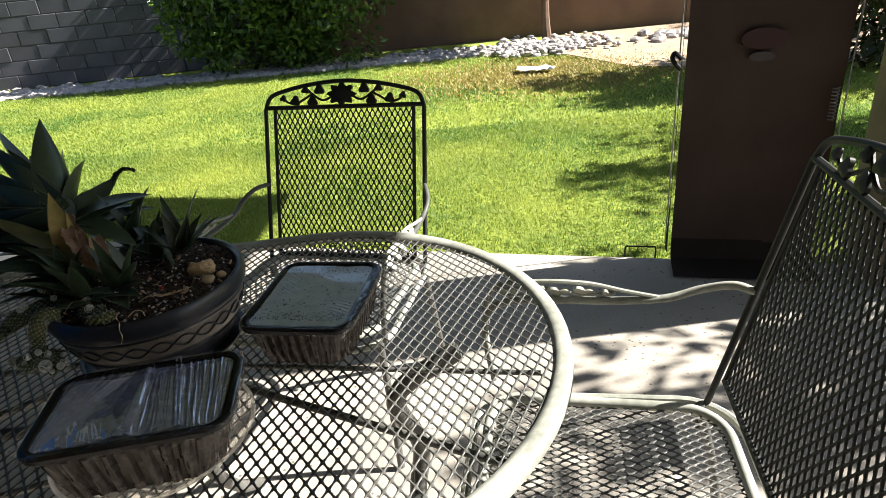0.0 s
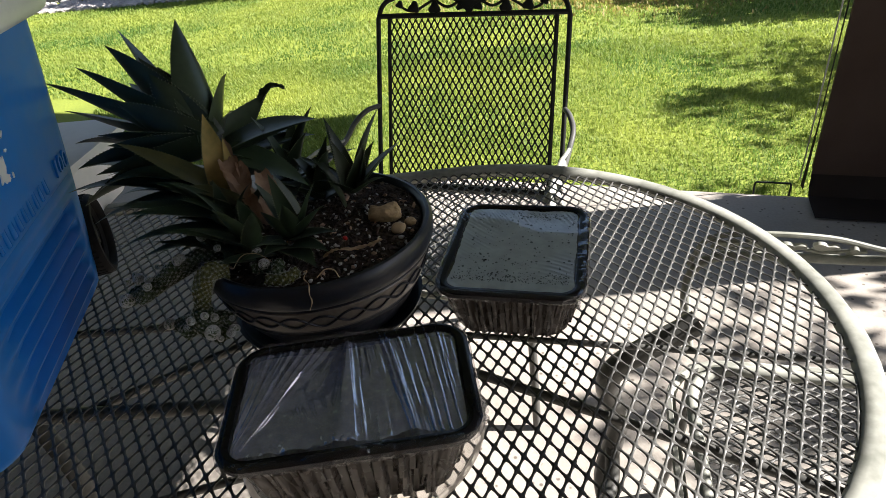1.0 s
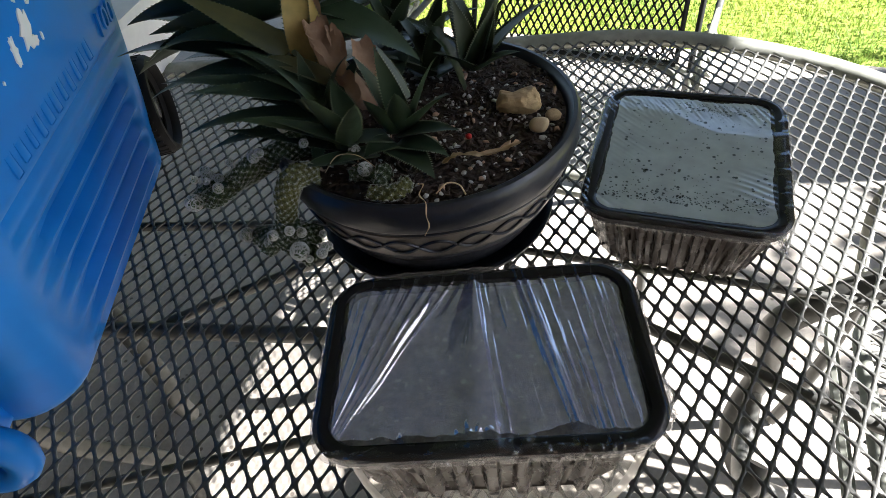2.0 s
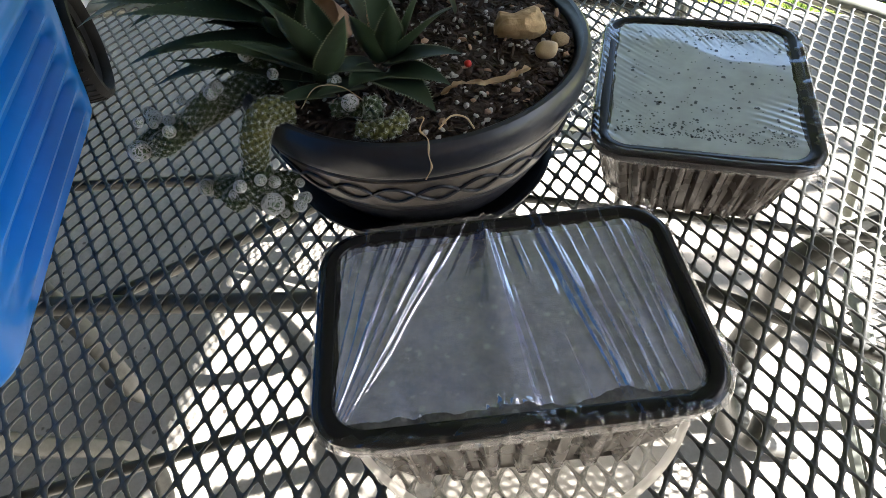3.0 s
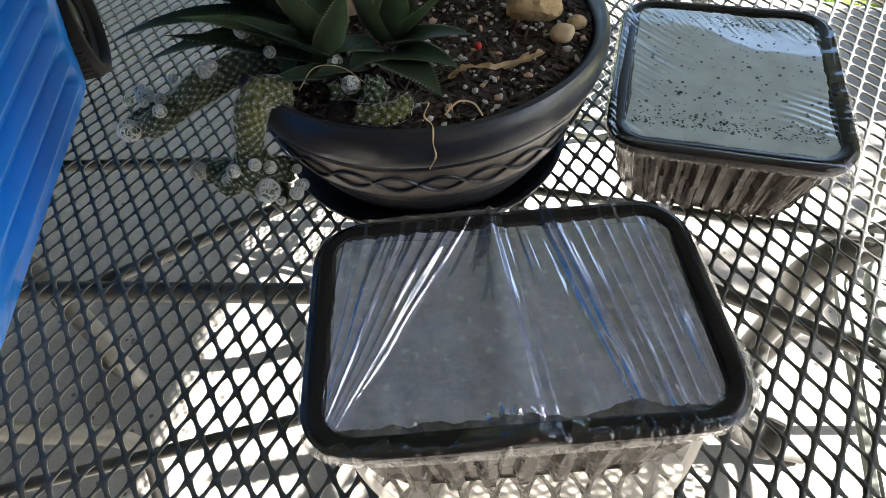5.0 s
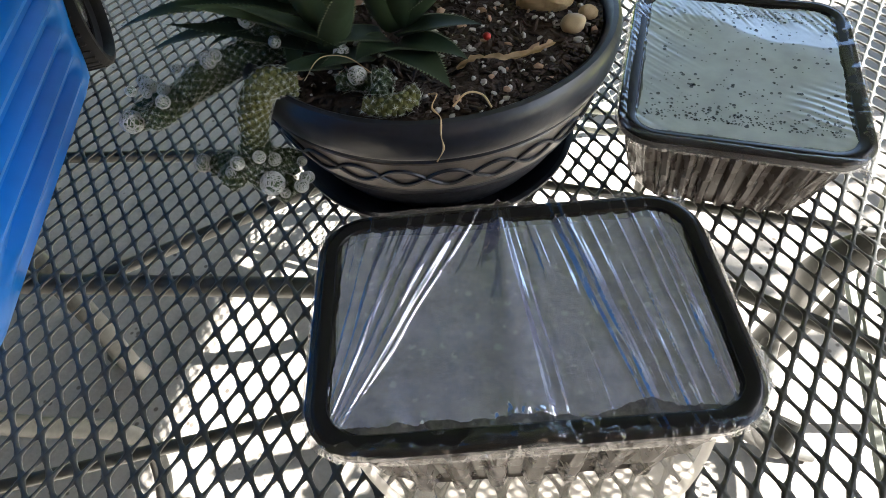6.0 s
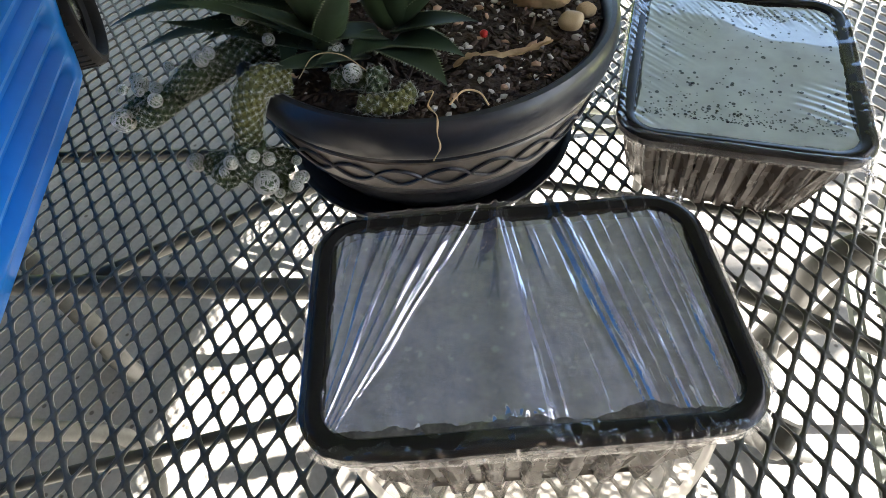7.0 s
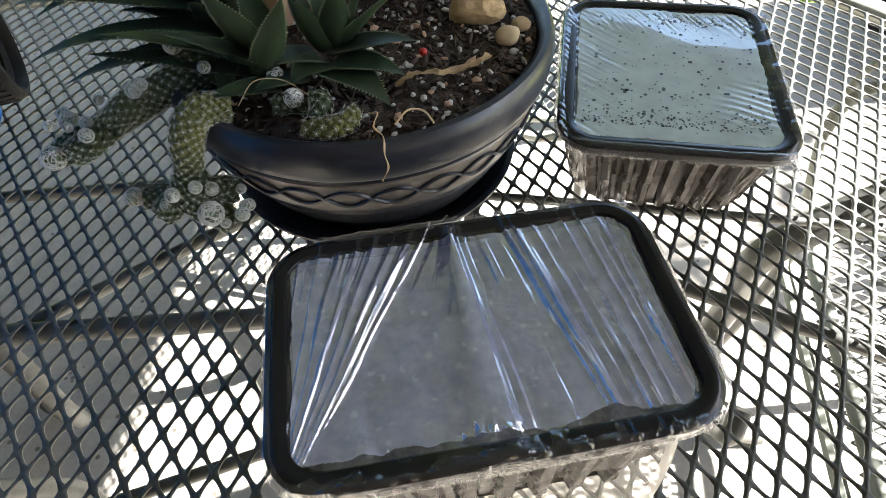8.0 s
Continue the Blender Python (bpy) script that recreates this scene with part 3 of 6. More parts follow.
# ---------------------------------------------------------------- expanded metal
def expanded(name, inside, bounds, swd, lwd, strand, thick, mat, parent=None, place=None, label="", per_edge=3, tilt=0.0):
    """A sheet of expanded metal: one opening in each diamond, real strands with thickness. swd runs along x, lwd along y."""
    x0, x1, y0, y1 = bounds
    a, b = swd / 2, lwd / 2
    cells = []
    for j in range(int(y0 / b) - 1, int(y1 / b) + 2):
        for i in range(int(x0 / swd) - 1, int(x1 / swd) + 2):
            cx, cy = i * swd + (a if j % 2 else 0.0), j * b
            if inside(cx, cy):
                cells.append((cx, cy))
    cells = np.array(cells)
    corners = [(a, 0), (0, b), (-a, 0), (0, -b)]
    ring = []
    for k in range(4):
        p, q = corners[k], corners[(k + 1) % 4]
        ring += [(p[0] + (q[0] - p[0]) * s / per_edge, p[1] + (q[1] - p[1]) * s / per_edge) for s in range(per_edge)]
    ring = np.array(ring)
    n = len(ring)
    grow = 1 - (strand / 2) / (a * b / math.hypot(a, b))
    A, B, p = a * grow * 0.97, b * grow * 0.97, 1.28
    ang = np.arctan2(ring[:, 1], ring[:, 0])
    rad = ((np.abs(np.cos(ang)) / A) ** p + (np.abs(np.sin(ang)) / B) ** p) ** (-1 / p)
    hole = np.stack([rad * np.cos(ang), rad * np.sin(ang)], 1)
    zt = tilt * hole[:, 1] / b
    layer = [np.c_[ring, np.full(n, thick / 2)], np.c_[hole, thick * 0.22 + zt], np.c_[hole, -thick * 0.22 + zt], np.c_[ring, np.full(n, -thick / 2)]]
    one = np.concatenate(layer)
    v = (one[None] + np.c_[cells, np.zeros(len(cells))][:, None]).reshape(-1, 3)
    k = np.arange(n)
    nx = (k + 1) % n
    quads = np.concatenate([np.stack([l * n + k, l * n + nx, (l + 1) * n + nx, (l + 1) * n + k], 1) for l in range(3)])
    f = (quads[None] + (np.arange(len(cells)) * 4 * n)[:, None, None]).reshape(-1, 4)
    key = np.round(v * 1e5).astype(np.int64)
    _, first, inv = np.unique(key, axis=0, return_index=True, return_inverse=True)
    v, f = v[first], inv.reshape(-1)[f]
    me = bpy.data.meshes.new(name)
    me.vertices.add(len(v))
    me.vertices.foreach_set("co", v.reshape(-1))
    me.loops.add(f.size)
    me.loops.foreach_set("vertex_index", f.reshape(-1))
    me.polygons.add(len(f))
    me.polygons.foreach_set("loop_start", np.arange(len(f)) * 4)
    me.polygons.foreach_set("use_smooth", np.ones(len(f), bool))
    me.materials.append(mat)
    me.update(calc_edges=True)
    if place is not None:
        me.transform(place)
    ob = new(name, me)
    if parent:
        ob.parent = parent
    if label:
        ob["label"] = label
    return ob


# ---------------------------------------------------------------- patio table
TABLE_R, TABLE_L, TABLE_TURN = 0.500, 0.72, 7.5
table = thing("patio_table", Matrix.Translation((-0.312, 0.962, 0)) @ rot(TABLE_TURN), "oval wrought iron patio table with an expanded metal top", "table")


def stadium(r, steps=36):
    out = []
    for k in range(steps + 1):
        a = radians(-90 + 180 * k / steps)
        out.append((r * math.cos(a), r * math.sin(a)))
    for k in range(steps + 1):
        a = radians(90 + 180 * k / steps)
        out.append((-TABLE_L + r * math.cos(a), r * math.sin(a)))
    return out


def in_table(x, y):
    cx = min(0.0, max(-TABLE_L, x))
    return math.hypot(x - cx, y) < TABLE_R - 0.012


expanded("mesh_top", in_table, (-TABLE_L - TABLE_R, TABLE_R, -TABLE_R, TABLE_R), 0.0207, 0.0340, 0.0046, 0.0034, IRON, table,
         Matrix.Translation((0, 0, TABLE_Z - 0.0017)), "painted expanded metal mesh", 3, 0.0011)
bm = bmesh.new()
prof = [(-0.030, -0.004), (-0.026, 0.003), (-0.016, 0.007), (-0.004, 0.006), (0.003, -0.001), (0.004, -0.014), (0.000, -0.022), (-0.008, -0.022), (-0.006, -0.008), (-0.028, -0.008)]
loops = [[bm.verts.new((x, y, TABLE_Z + dz)) for x, y in stadium(TABLE_R + dr)] for dr, dz in prof]
for u, v in zip(loops, loops[1:] + loops[:1]):
    m_ = len(u)
    for k in range(m_):
        bm.faces.new((u[k], u[(k + 1) % m_], v[(k + 1) % m_], v[k]))
bmesh.ops.remove_doubles(bm, verts=bm.verts[:], dist=1e-5)
part("rim", bm, IRON_SUNLIT, table, "wide weathered grey metal rim, toned pale as in sun")
INV = table.matrix_world.inverted()
for p, q, thick in (((-1.05, 0.770), (-0.45, 0.813), 0.010), ((-0.95, 0.552), (-0.50, 0.720), 0.0050), ((-0.45, 0.918), (0.07, 0.674), 0.0065),
                    ((-0.86, 0.772), (-0.55, 1.004), 0.0065), ((-1.15, 0.932), (-0.50, 0.990), 0.0065), ((-0.50, 0.955), (0.13, 0.872), 0.0045)):
    bm = bmesh.new()
    tube(bm, [INV @ Vector((*p, TABLE_Z - 0.014)), INV @ Vector((*q, TABLE_Z - 0.014))], thick, 10)
    part("support_bar", bm, IRON, table)
# S-shaped legs, given in the world, and the scroll that braces the end leg
for path, thick in ((((-0.005, 0.960, 0.700), (-0.125, 0.945, 0.615), (-0.098, 0.995, 0.450), (-0.115, 0.985, 0.300), (-0.060, 0.990, 0.120), (0.030, 1.000, 0.035), (0.090, 1.000, 0.014)), 0.018),
                    (((-0.980, 0.660, 0.700), (-0.960, 0.700, 0.560), (-0.930, 0.760, 0.400), (-0.935, 0.750, 0.280), (-0.980, 0.690, 0.120), (-1.040, 0.620, 0.014)), 0.012),
                    (((-1.30, 1.060, 0.700), (-1.200, 1.000, 0.580), (-1.080, 0.930, 0.420), (-1.070, 0.920, 0.280), (-1.150, 0.980, 0.120), (-1.300, 1.060, 0.014)), 0.016),
                    (((-0.62, 1.340, 0.700), (-0.620, 1.260, 0.580), (-0.630, 1.150, 0.420), (-0.630, 1.140, 0.280), (-0.625, 1.230, 0.120), (-0.620, 1.340, 0.014)), 0.016)):
    bm = bmesh.new()
    tube(bm, [INV @ p for p in smooth_line(path, 6)], thick, 10)
    part("leg", bm, IRON, table)
bm = bmesh.new()
tube(bm, [INV @ p for p in smooth_line([(-0.105, 0.990, 0.400), (-0.108, 0.955, 0.355), (-0.125, 0.900, 0.360), (-0.142, 0.842, 0.405), (-0.150, 0.810, 0.450), (-0.140, 0.830, 0.475)], 6)], 0.013, 10)
part("leg_scroll", bm, IRON, table)


# ---------------------------------------------------------------- wrought iron chair
def leaf_plate(bm, centre, across, up, size, lobes, seed, thick=0.004, cut=0.26):
    """A small flat lobed leaf or rose of cast iron."""
    n = across.cross(up).normalized()
    pts = []
    for k in range(30):
        a = 2 * math.pi * k / 30
        r = size * (1 - cut + cut * math.cos(lobes * a + seed))
        pts.append(centre + across * (r * math.cos(a)) + up * (r * math.sin(a)))
    hi, lo = [bm.verts.new(p + n * thick) for p in pts], [bm.verts.new(p - n * thick) for p in pts]
    top, bot = bm.verts.new(centre + n * thick * 2.2), bm.verts.new(centre - n * thick * 2.2)
    for k in range(30):
        j = (k + 1) % 30
        bm.faces.new((hi[k], hi[j], top))
        bm.faces.new((lo[j], lo[k], bot))
        bm.faces.new((lo[k], lo[j], hi[j], hi[k]))


def build_chair(m, label, lean=0.34, rise=0.0, low=0.44, strand=0.0048, arms=IRON, thick=0.0075):
    """An armchair of iron tube and expanded metal; the back leans by lean, is higher by rise and its panel starts at low."""
    def back_at(x, z):
        zz = z + rise * min(1.0, max(0.0, (z - 0.42) / 0.45))
        return Vector((x, 0.20 + lean * (zz - 0.40), zz))
    ch = thing("patio_chair", Matrix.Identity(4), label, "chair", "chairs round the patio table")
    # Back parts use the darkest paint copy; their shade is in the colour.
    bm = bmesh.new()
    half = [(0.2775, 0.36), (0.2775, 0.60), (0.2775, 0.86), (0.275, 0.905), (0.255, 0.940), (0.20, 0.958), (0.11, 0.974), (0.0, 0.982)]
    line = smooth_line([back_at(x, z) for x, z in half] + [back_at(-x, z) for x, z in half[-2::-1]], 5)
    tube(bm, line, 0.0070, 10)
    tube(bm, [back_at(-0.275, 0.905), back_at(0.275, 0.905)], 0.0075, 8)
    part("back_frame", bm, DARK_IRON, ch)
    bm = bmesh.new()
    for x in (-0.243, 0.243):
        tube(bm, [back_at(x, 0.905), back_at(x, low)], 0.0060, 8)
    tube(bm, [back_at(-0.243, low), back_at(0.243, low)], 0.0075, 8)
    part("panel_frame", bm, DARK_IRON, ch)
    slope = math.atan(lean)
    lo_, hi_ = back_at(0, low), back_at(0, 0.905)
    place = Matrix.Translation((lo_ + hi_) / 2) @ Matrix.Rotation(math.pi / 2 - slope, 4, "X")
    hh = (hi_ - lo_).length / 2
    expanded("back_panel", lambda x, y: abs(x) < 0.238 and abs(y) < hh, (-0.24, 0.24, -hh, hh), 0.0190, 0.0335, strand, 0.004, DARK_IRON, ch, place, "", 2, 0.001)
    bm = bmesh.new()
    across, up = Vector((1, 0, 0)), (back_at(0, 1) - back_at(0, 0)).normalized()
    bump = Vector((0, -0.004, 0))
    leaf_plate(bm, back_at(0, 0.943) + bump, across * 1.18, up * 0.88, 0.045, 8, 0.3, cut=0.17)
    leaf_plate(bm, back_at(0, 0.943) + bump * 1.8, across * 1.18, up * 0.88, 0.026, 5, 1.2, cut=0.10)
    for sx in (-1, 1):
        vine = smooth_line([back_at(sx * x, z) for x, z in ((0.02, 0.945), (0.065, 0.925), (0.105, 0.945), (0.125, 0.962))], 5)
        tube(bm, vine, 0.0042, 6)
        vine = smooth_line([back_at(sx * x, z) for x, z in ((0.105, 0.945), (0.135, 0.930), (0.165, 0.916), (0.195, 0.922), (0.210, 0.936))], 5)
        tube(bm, vine, 0.0040, 6)
        for x, z, s in ((0.078, 0.958, 0.019), (0.103, 0.924, 0.019), (0.165, 0.926, 0.018), (0.209, 0.934, 0.012), (0.128, 0.958, 0.014)):
            leaf_plate(bm, back_at(sx * x, z) + bump, across, up, s, 3, 1.0 + 7 * x, cut=0.17)
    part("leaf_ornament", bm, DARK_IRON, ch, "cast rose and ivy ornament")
    # seat
    bm = bmesh.new()
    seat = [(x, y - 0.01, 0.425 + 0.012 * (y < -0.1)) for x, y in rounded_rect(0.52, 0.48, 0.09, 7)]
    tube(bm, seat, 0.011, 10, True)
    part("seat_frame", bm, IRON_SUNLIT, ch, "seat frame toned pale as in sun")
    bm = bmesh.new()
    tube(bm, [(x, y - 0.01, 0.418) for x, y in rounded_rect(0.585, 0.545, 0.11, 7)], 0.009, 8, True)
    part("outer_hoop", bm, IRON_SUNLIT, ch)

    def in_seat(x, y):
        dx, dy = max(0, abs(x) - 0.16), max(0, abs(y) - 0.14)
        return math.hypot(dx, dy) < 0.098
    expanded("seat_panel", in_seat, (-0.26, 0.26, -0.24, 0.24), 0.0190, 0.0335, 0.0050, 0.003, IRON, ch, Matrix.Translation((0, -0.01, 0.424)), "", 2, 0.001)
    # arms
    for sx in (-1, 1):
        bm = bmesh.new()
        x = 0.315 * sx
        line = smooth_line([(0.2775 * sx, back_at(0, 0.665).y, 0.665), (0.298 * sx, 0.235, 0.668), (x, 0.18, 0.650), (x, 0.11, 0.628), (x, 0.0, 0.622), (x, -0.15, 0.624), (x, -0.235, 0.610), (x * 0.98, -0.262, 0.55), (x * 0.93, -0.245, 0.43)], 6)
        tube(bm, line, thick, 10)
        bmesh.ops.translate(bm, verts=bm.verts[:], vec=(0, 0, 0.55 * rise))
        arm = part("arm", bm, arms, ch, "curved arm rail, toned paler on the sunlit chair")
        bm = bmesh.new()
        line = smooth_line([(x, 0.10, 0.630), (x, 0.03, 0.645), (x, -0.05, 0.664), (x, -0.16, 0.668), (x, -0.235, 0.655), (x, -0.262, 0.60)], 6)
        tube(bm, line, 0.005, 8)
        ax, upv = Vector((0, 1, 0)), Vector((-0.62 * sx, 0, 0.78))
        for y, z, s in ((-0.205, 0.645, 0.028), (-0.155, 0.648, 0.027), (-0.105, 0.644, 0.026), (-0.055, 0.645, 0.025), (-0.005, 0.640, 0.017)):
            leaf_plate(bm, Vector((x, y, z)), ax, upv, s, 3, 9 * y, 0.003)
        tube(bm, smooth_line([(x, -0.23, 0.640), (x, -0.17, 0.638), (x, -0.12, 0.652), (x, -0.06, 0.636), (x, 0.0, 0.642)], 5), 0.0035, 6)
        bmesh.ops.translate(bm, verts=bm.verts[:], vec=(0, 0, 0.55 * rise))
        part("arm_ornament", bm, IRON_SUNLIT, arm, "pale ivy leaf scroll")
    # legs
    for sx in (-1, 1):
        for y0, y1 in ((-0.235, -0.262), (0.19, 0.27)):
            bm = bmesh.new()
            tube(bm, smooth_line([(0.272 * sx, y0, 0.425), (0.280 * sx, (y0 + y1) / 2 + 0.01, 0.22), (0.292 * sx, y1, 0.008)], 5), 0.0105, 10)
            part("leg", bm, IRON, ch)
    ch.matrix_world = m
    return ch


chair_a = build_chair(Matrix.Translation((-0.446, 1.700, 0)) @ rot(-12.7), "dark wrought iron armchair with mesh back at the table's long side")
# Its arms take the paler copy, so sun is in their colour.
chair_b = build_chair(Matrix.Translation((0.266, 0.854, 0)) @ rot(-97.4), "wrought iron armchair with pale sunlit seat at the table's end", 0.232, 0.058, 0.50, 0.0060, IRON_SUNLIT, 0.0085)

# ---------------------------------------------------------------- brown fabric panel with poles
PANEL_X, PANEL_Y = 0.905, 2.565
panel = thing("fabric_screen", Matrix.Translation((PANEL_X, PANEL_Y, 0)) @ rot(-12.4), "tall brown fabric screen with slim metal poles and faded print", "screen")
bm = bmesh.new()
cols, rows_ = 10, 24
grid_v = [[bm.verts.new((0.565 * i / cols, 0.0 + 0.010 * noise.noise(Vector((i * 0.35, k * 0.3, 1.7))), 0.09 + 1.85 * k / rows_)) for i in range(cols + 1)] for k in range(rows_ + 1)]
for k in range(rows_):
    for i in range(cols):
        bm.faces.new((grid_v[k][i], grid_v[k][i + 1], grid_v[k + 1][i + 1], grid_v[k + 1][i]))
bmesh.ops.solidify(bm, geom=bm.faces[:], thickness=0.012)
front = part("front_cloth", bm, BROWN_FABRIC, panel)
bm = bmesh.new()
box(bm, (0.555, 0.03, 1.84), Matrix.Translation((0.2825, 0.032, 1.02)), 0.01, 2)
part("core", bm, BROWN_FABRIC, panel)
bm = bmesh.new()
flap = [[bm.verts.new((x + 0.012 * noise.noise(Vector((i * 0.7, k, 4))), y, z)) for i, x in enumerate([0.565 * q / 12 for q in range(13)])]
        for k, (y, z) in enumerate(((-0.004, 0.10), (-0.008, 0.05), (-0.03, 0.016), (-0.10, 0.010), (-0.19, 0.008)))]
for k in range(4):
    for i in range(12):
        bm.faces.new((flap[k][i], flap[k][i + 1], flap[k + 1][i + 1], flap[k + 1][i]))
bmesh.ops.solidify(bm, geom=bm.faces[:], thickness=0.005)
part("skirt", bm, DARK_FABRIC, panel, "thin dark sheet from the screen's foot over the patio")
bm = bmesh.new()
side = [[bm.verts.new((-0.012 - 0.03 * max(0, 0.3 - z) * q, 0.012 + 0.02 * q, z + 0.01 * q)) for q in (0, 0.35, 0.7, 1.0)] for z in (0.02, 0.10, 0.3, 0.7, 1.2, 1.9)]
for k in range(5):
    for i in range(3):
        bm.faces.new((side[k][i], side[k][i + 1], side[k + 1][i + 1], side[k + 1][i]))
bmesh.ops.solidify(bm, geom=bm.faces[:], thickness=0.004)
part("side_flap", bm, DARK_FABRIC, panel)
for x in (-0.015, 0.575):
    bm = bmesh.new()
    tube(bm, [(x, 0.085 if x < 0 else -0.02, 0.03), (x, 0.085 if x < 0 else -0.02, 1.95)], 0.003, 8)
    part("pole", bm, STEEL, panel, "slim bright metal pole")
bm = bmesh.new()
tube(bm, smooth_line([(-0.01, 0.06, 0.86), (-0.035, 0.06, 0.885), (-0.045, 0.06, 0.865), (-0.03, 0.06, 0.84), (-0.01, 0.06, 0.82)], 4), 0.009, 8)
part("clip", bm, BLACK_RUBBER, panel)
bm = bmesh.new()
coil = [(0.535 + 0.011 * math.cos(a), -0.03 + 0.011 * math.sin(a), 0.62 + 0.0013 * a * 1.6) for a in [k * 0.6 for k in range(105)]]
tube(bm, coil, 0.0025, 5)
part("spring", bm, STEEL, panel, "small bright coil spring")
for cx, cz, rx, rz, mt, nm in ((0.265, 0.938, 0.078, 0.038, RED_PRINT, "red_print"), (0.265, 0.872, 0.045, 0.018, PALE_PRINT, "pale_print")):
    bm = bmesh.new()
    pts = [(cx + rx * math.cos(2 * math.pi * k / 32), cz + rz * math.sin(2 * math.pi * k / 32)) for k in range(32)]
    a_, b_ = [bm.verts.new((x, -0.0275, z)) for x, z in pts], [bm.verts.new((x, -0.010, z)) for x, z in pts]
    bm.faces.new(a_)
    for k in range(32):
        bm.faces.new((a_[k], a_[(k + 1) % 32], b_[(k + 1) % 32], b_[k]))
    part(nm, bm, mt, front)

# small wire hoop at the patio edge
bm = bmesh.new()
tube(bm, smooth_line([(0.0, 0, 0.0), (0.0, 0, 0.05), (0.02, 0, 0.055), (0.11, 0, 0.055), (0.13, 0, 0.05), (0.13, 0, 0.0)], 3), 0.004, 6)
hoop = part("wire_hoop", bm, DARK_IRON)
hoop.matrix_world = Matrix.Translation((0.715, 2.60, 0.0)) @ rot(-12)
tagged(hoop, "small dark wire hoop at the patio edge", "garden hoop")

# ---------------------------------------------------------------- blue cooler on the table
cooler = thing("cooler", Matrix.Translation((-0.899, 0.867, TABLE_Z + 0.004)) @ rot(17.2), "scuffed blue plastic cooler box with a white lid on the table", "cooler")
CW, CD, CH = 0.43, 0.52, 0.43     # along its end face, deep, high


def taper(z):
    return 0.055 * (z / CH) ** 0.8


def rib(y, z):
    """Depth of the long grooves of the end face."""
    d = 0.0
    for k in range(6):
        zc = 0.024 + 0.029 * k
        y0, y1 = -0.135 - 0.006 * k, 0.150
        if y0 - 0.02 < y < y1 + 0.012:
            fade = min(1.0, (y - y0 + 0.02) / 0.09, (y1 + 0.012 - y) / 0.014)
            d -= 0.011 * max(0.0, fade) * math.exp(-((z - zc) / 0.0088) ** 4)
    for zc in (0.196, 0.212):
        d -= 0.003 * math.exp(-((z - zc) / 0.004) ** 2) * (1 if -0.17 < y < 0.2 else 0)
    return d


bm = bmesh.new()
levels = [0.0, 0.004, 0.012, 0.025] + [0.025 + (CH - 0.025) * k / 84 for k in range(1, 85)]
ring_pts = []
for k in range(73):
    ring_pts.append(("f", -CW / 2 + 0.05 + (CW - 0.10) * k / 72))
rows_v = []
for z in levels:
    t = taper(z)
    low = 0.022 * max(0.0, 1 - z / 0.025) ** 2
    w = CW / 2 + 0.6 * t - low
    rad = 0.05
    row = []
    for _, y in ring_pts:
        yy = y * (w - rad) / (CW / 2 - rad)
        row.append(bm.verts.new((t - low + rib(yy, z), yy, z)))
    for k in range(1, 9):
        a = radians(90 * k / 8)
        row.append(bm.verts.new((t - low - rad + rad * math.cos(a), (w - rad) + rad * math.sin(a), z)))
    for x, y in ((-CD / 2, w), (-CD + rad - t, w), (-CD - t + 0.015, w - 0.015), (-CD - t, w - rad), (-CD - t, -w + rad), (-CD - t + 0.015, -w + 0.015), (-CD + rad - t, -w), (-CD / 2, -w)):
        row.append(bm.verts.new((x, y, z)))
    for k in range(8):
        a = radians(-90 + 90 * k / 8)
        row.append(bm.verts.new((t - low - rad + rad * math.cos(a), -(w - rad) + rad * math.sin(a), z)))
    rows_v.append(row)
for u, v in zip(rows_v, rows_v[1:]):
    for k in range(len(u)):
        bm.faces.new((u[k], u[(k + 1) % len(u)], v[(k + 1) % len(u)], v[k]))
bm.faces.new(rows_v[0][::-1])
bm.faces.new(rows_v[-1])
cooler_body = part("body", bm, BLUE_PLASTIC, cooler, "scuffed ribbed blue plastic body")
bm = bmesh.new()
box(bm, (CD + 0.145, CW + 0.09, 0.075), Matrix.Translation((-CD / 2 + 0.006, 0, CH + 0.0385)), 0.022, 4)
part("lid", bm, WHITE_PLASTIC, cooler, "white plastic lid")
# swing handle at the near lower corner
bm = bmesh.new()
hp = [(-0.050 + 0.030 * math.cos(2 * math.pi * k / 28), -0.268, 0.040 + 0.030 * math.sin(2 * math.pi * k / 28)) for k in range(28)]
tube(bm, hp, 0.0155, 10, True)
part("handle_loop", bm, BLUE_PLASTIC, cooler, "rounded blue loop handle")
bm = bmesh.new()
box(bm, (0.05, 0.06, 0.05), Matrix.Translation((-0.075, -0.225, 0.045)), 0.014, 3)
part("handle_bracket", bm, BLUE_PLASTIC, cooler)
# wheel at the far lower corner
wheel_m = Matrix.Translation((-0.010, 0.246, 0.074)) @ rot(10)
bm = bmesh.new()
lathe(bm, [(0.046, -0.024), (0.062, -0.026), (0.067, -0.024), (0.0695, -0.016), (0.0695, 0.014), (0.0685, 0.021), (0.0655, 0.025), (0.0605, 0.026), (0.0575, 0.023), (0.0560, 0.014), (0.046, 0.010), (0.046, -0.024)], 48)
bmesh.ops.transform(bm, matrix=wheel_m @ Matrix.Rotation(math.pi / 2, 4, "Y"), verts=bm.verts[:])
wheel = part("wheel", bm, BLACK_RUBBER, cooler, "black ribbed plastic wheel")
bm = bmesh.new()
lathe(bm, [(0.0, -0.012), (0.0465, -0.012), (0.0465, 0.008), (0.022, 0.008), (0.018, 0.014), (0.0, 0.015)], 32)
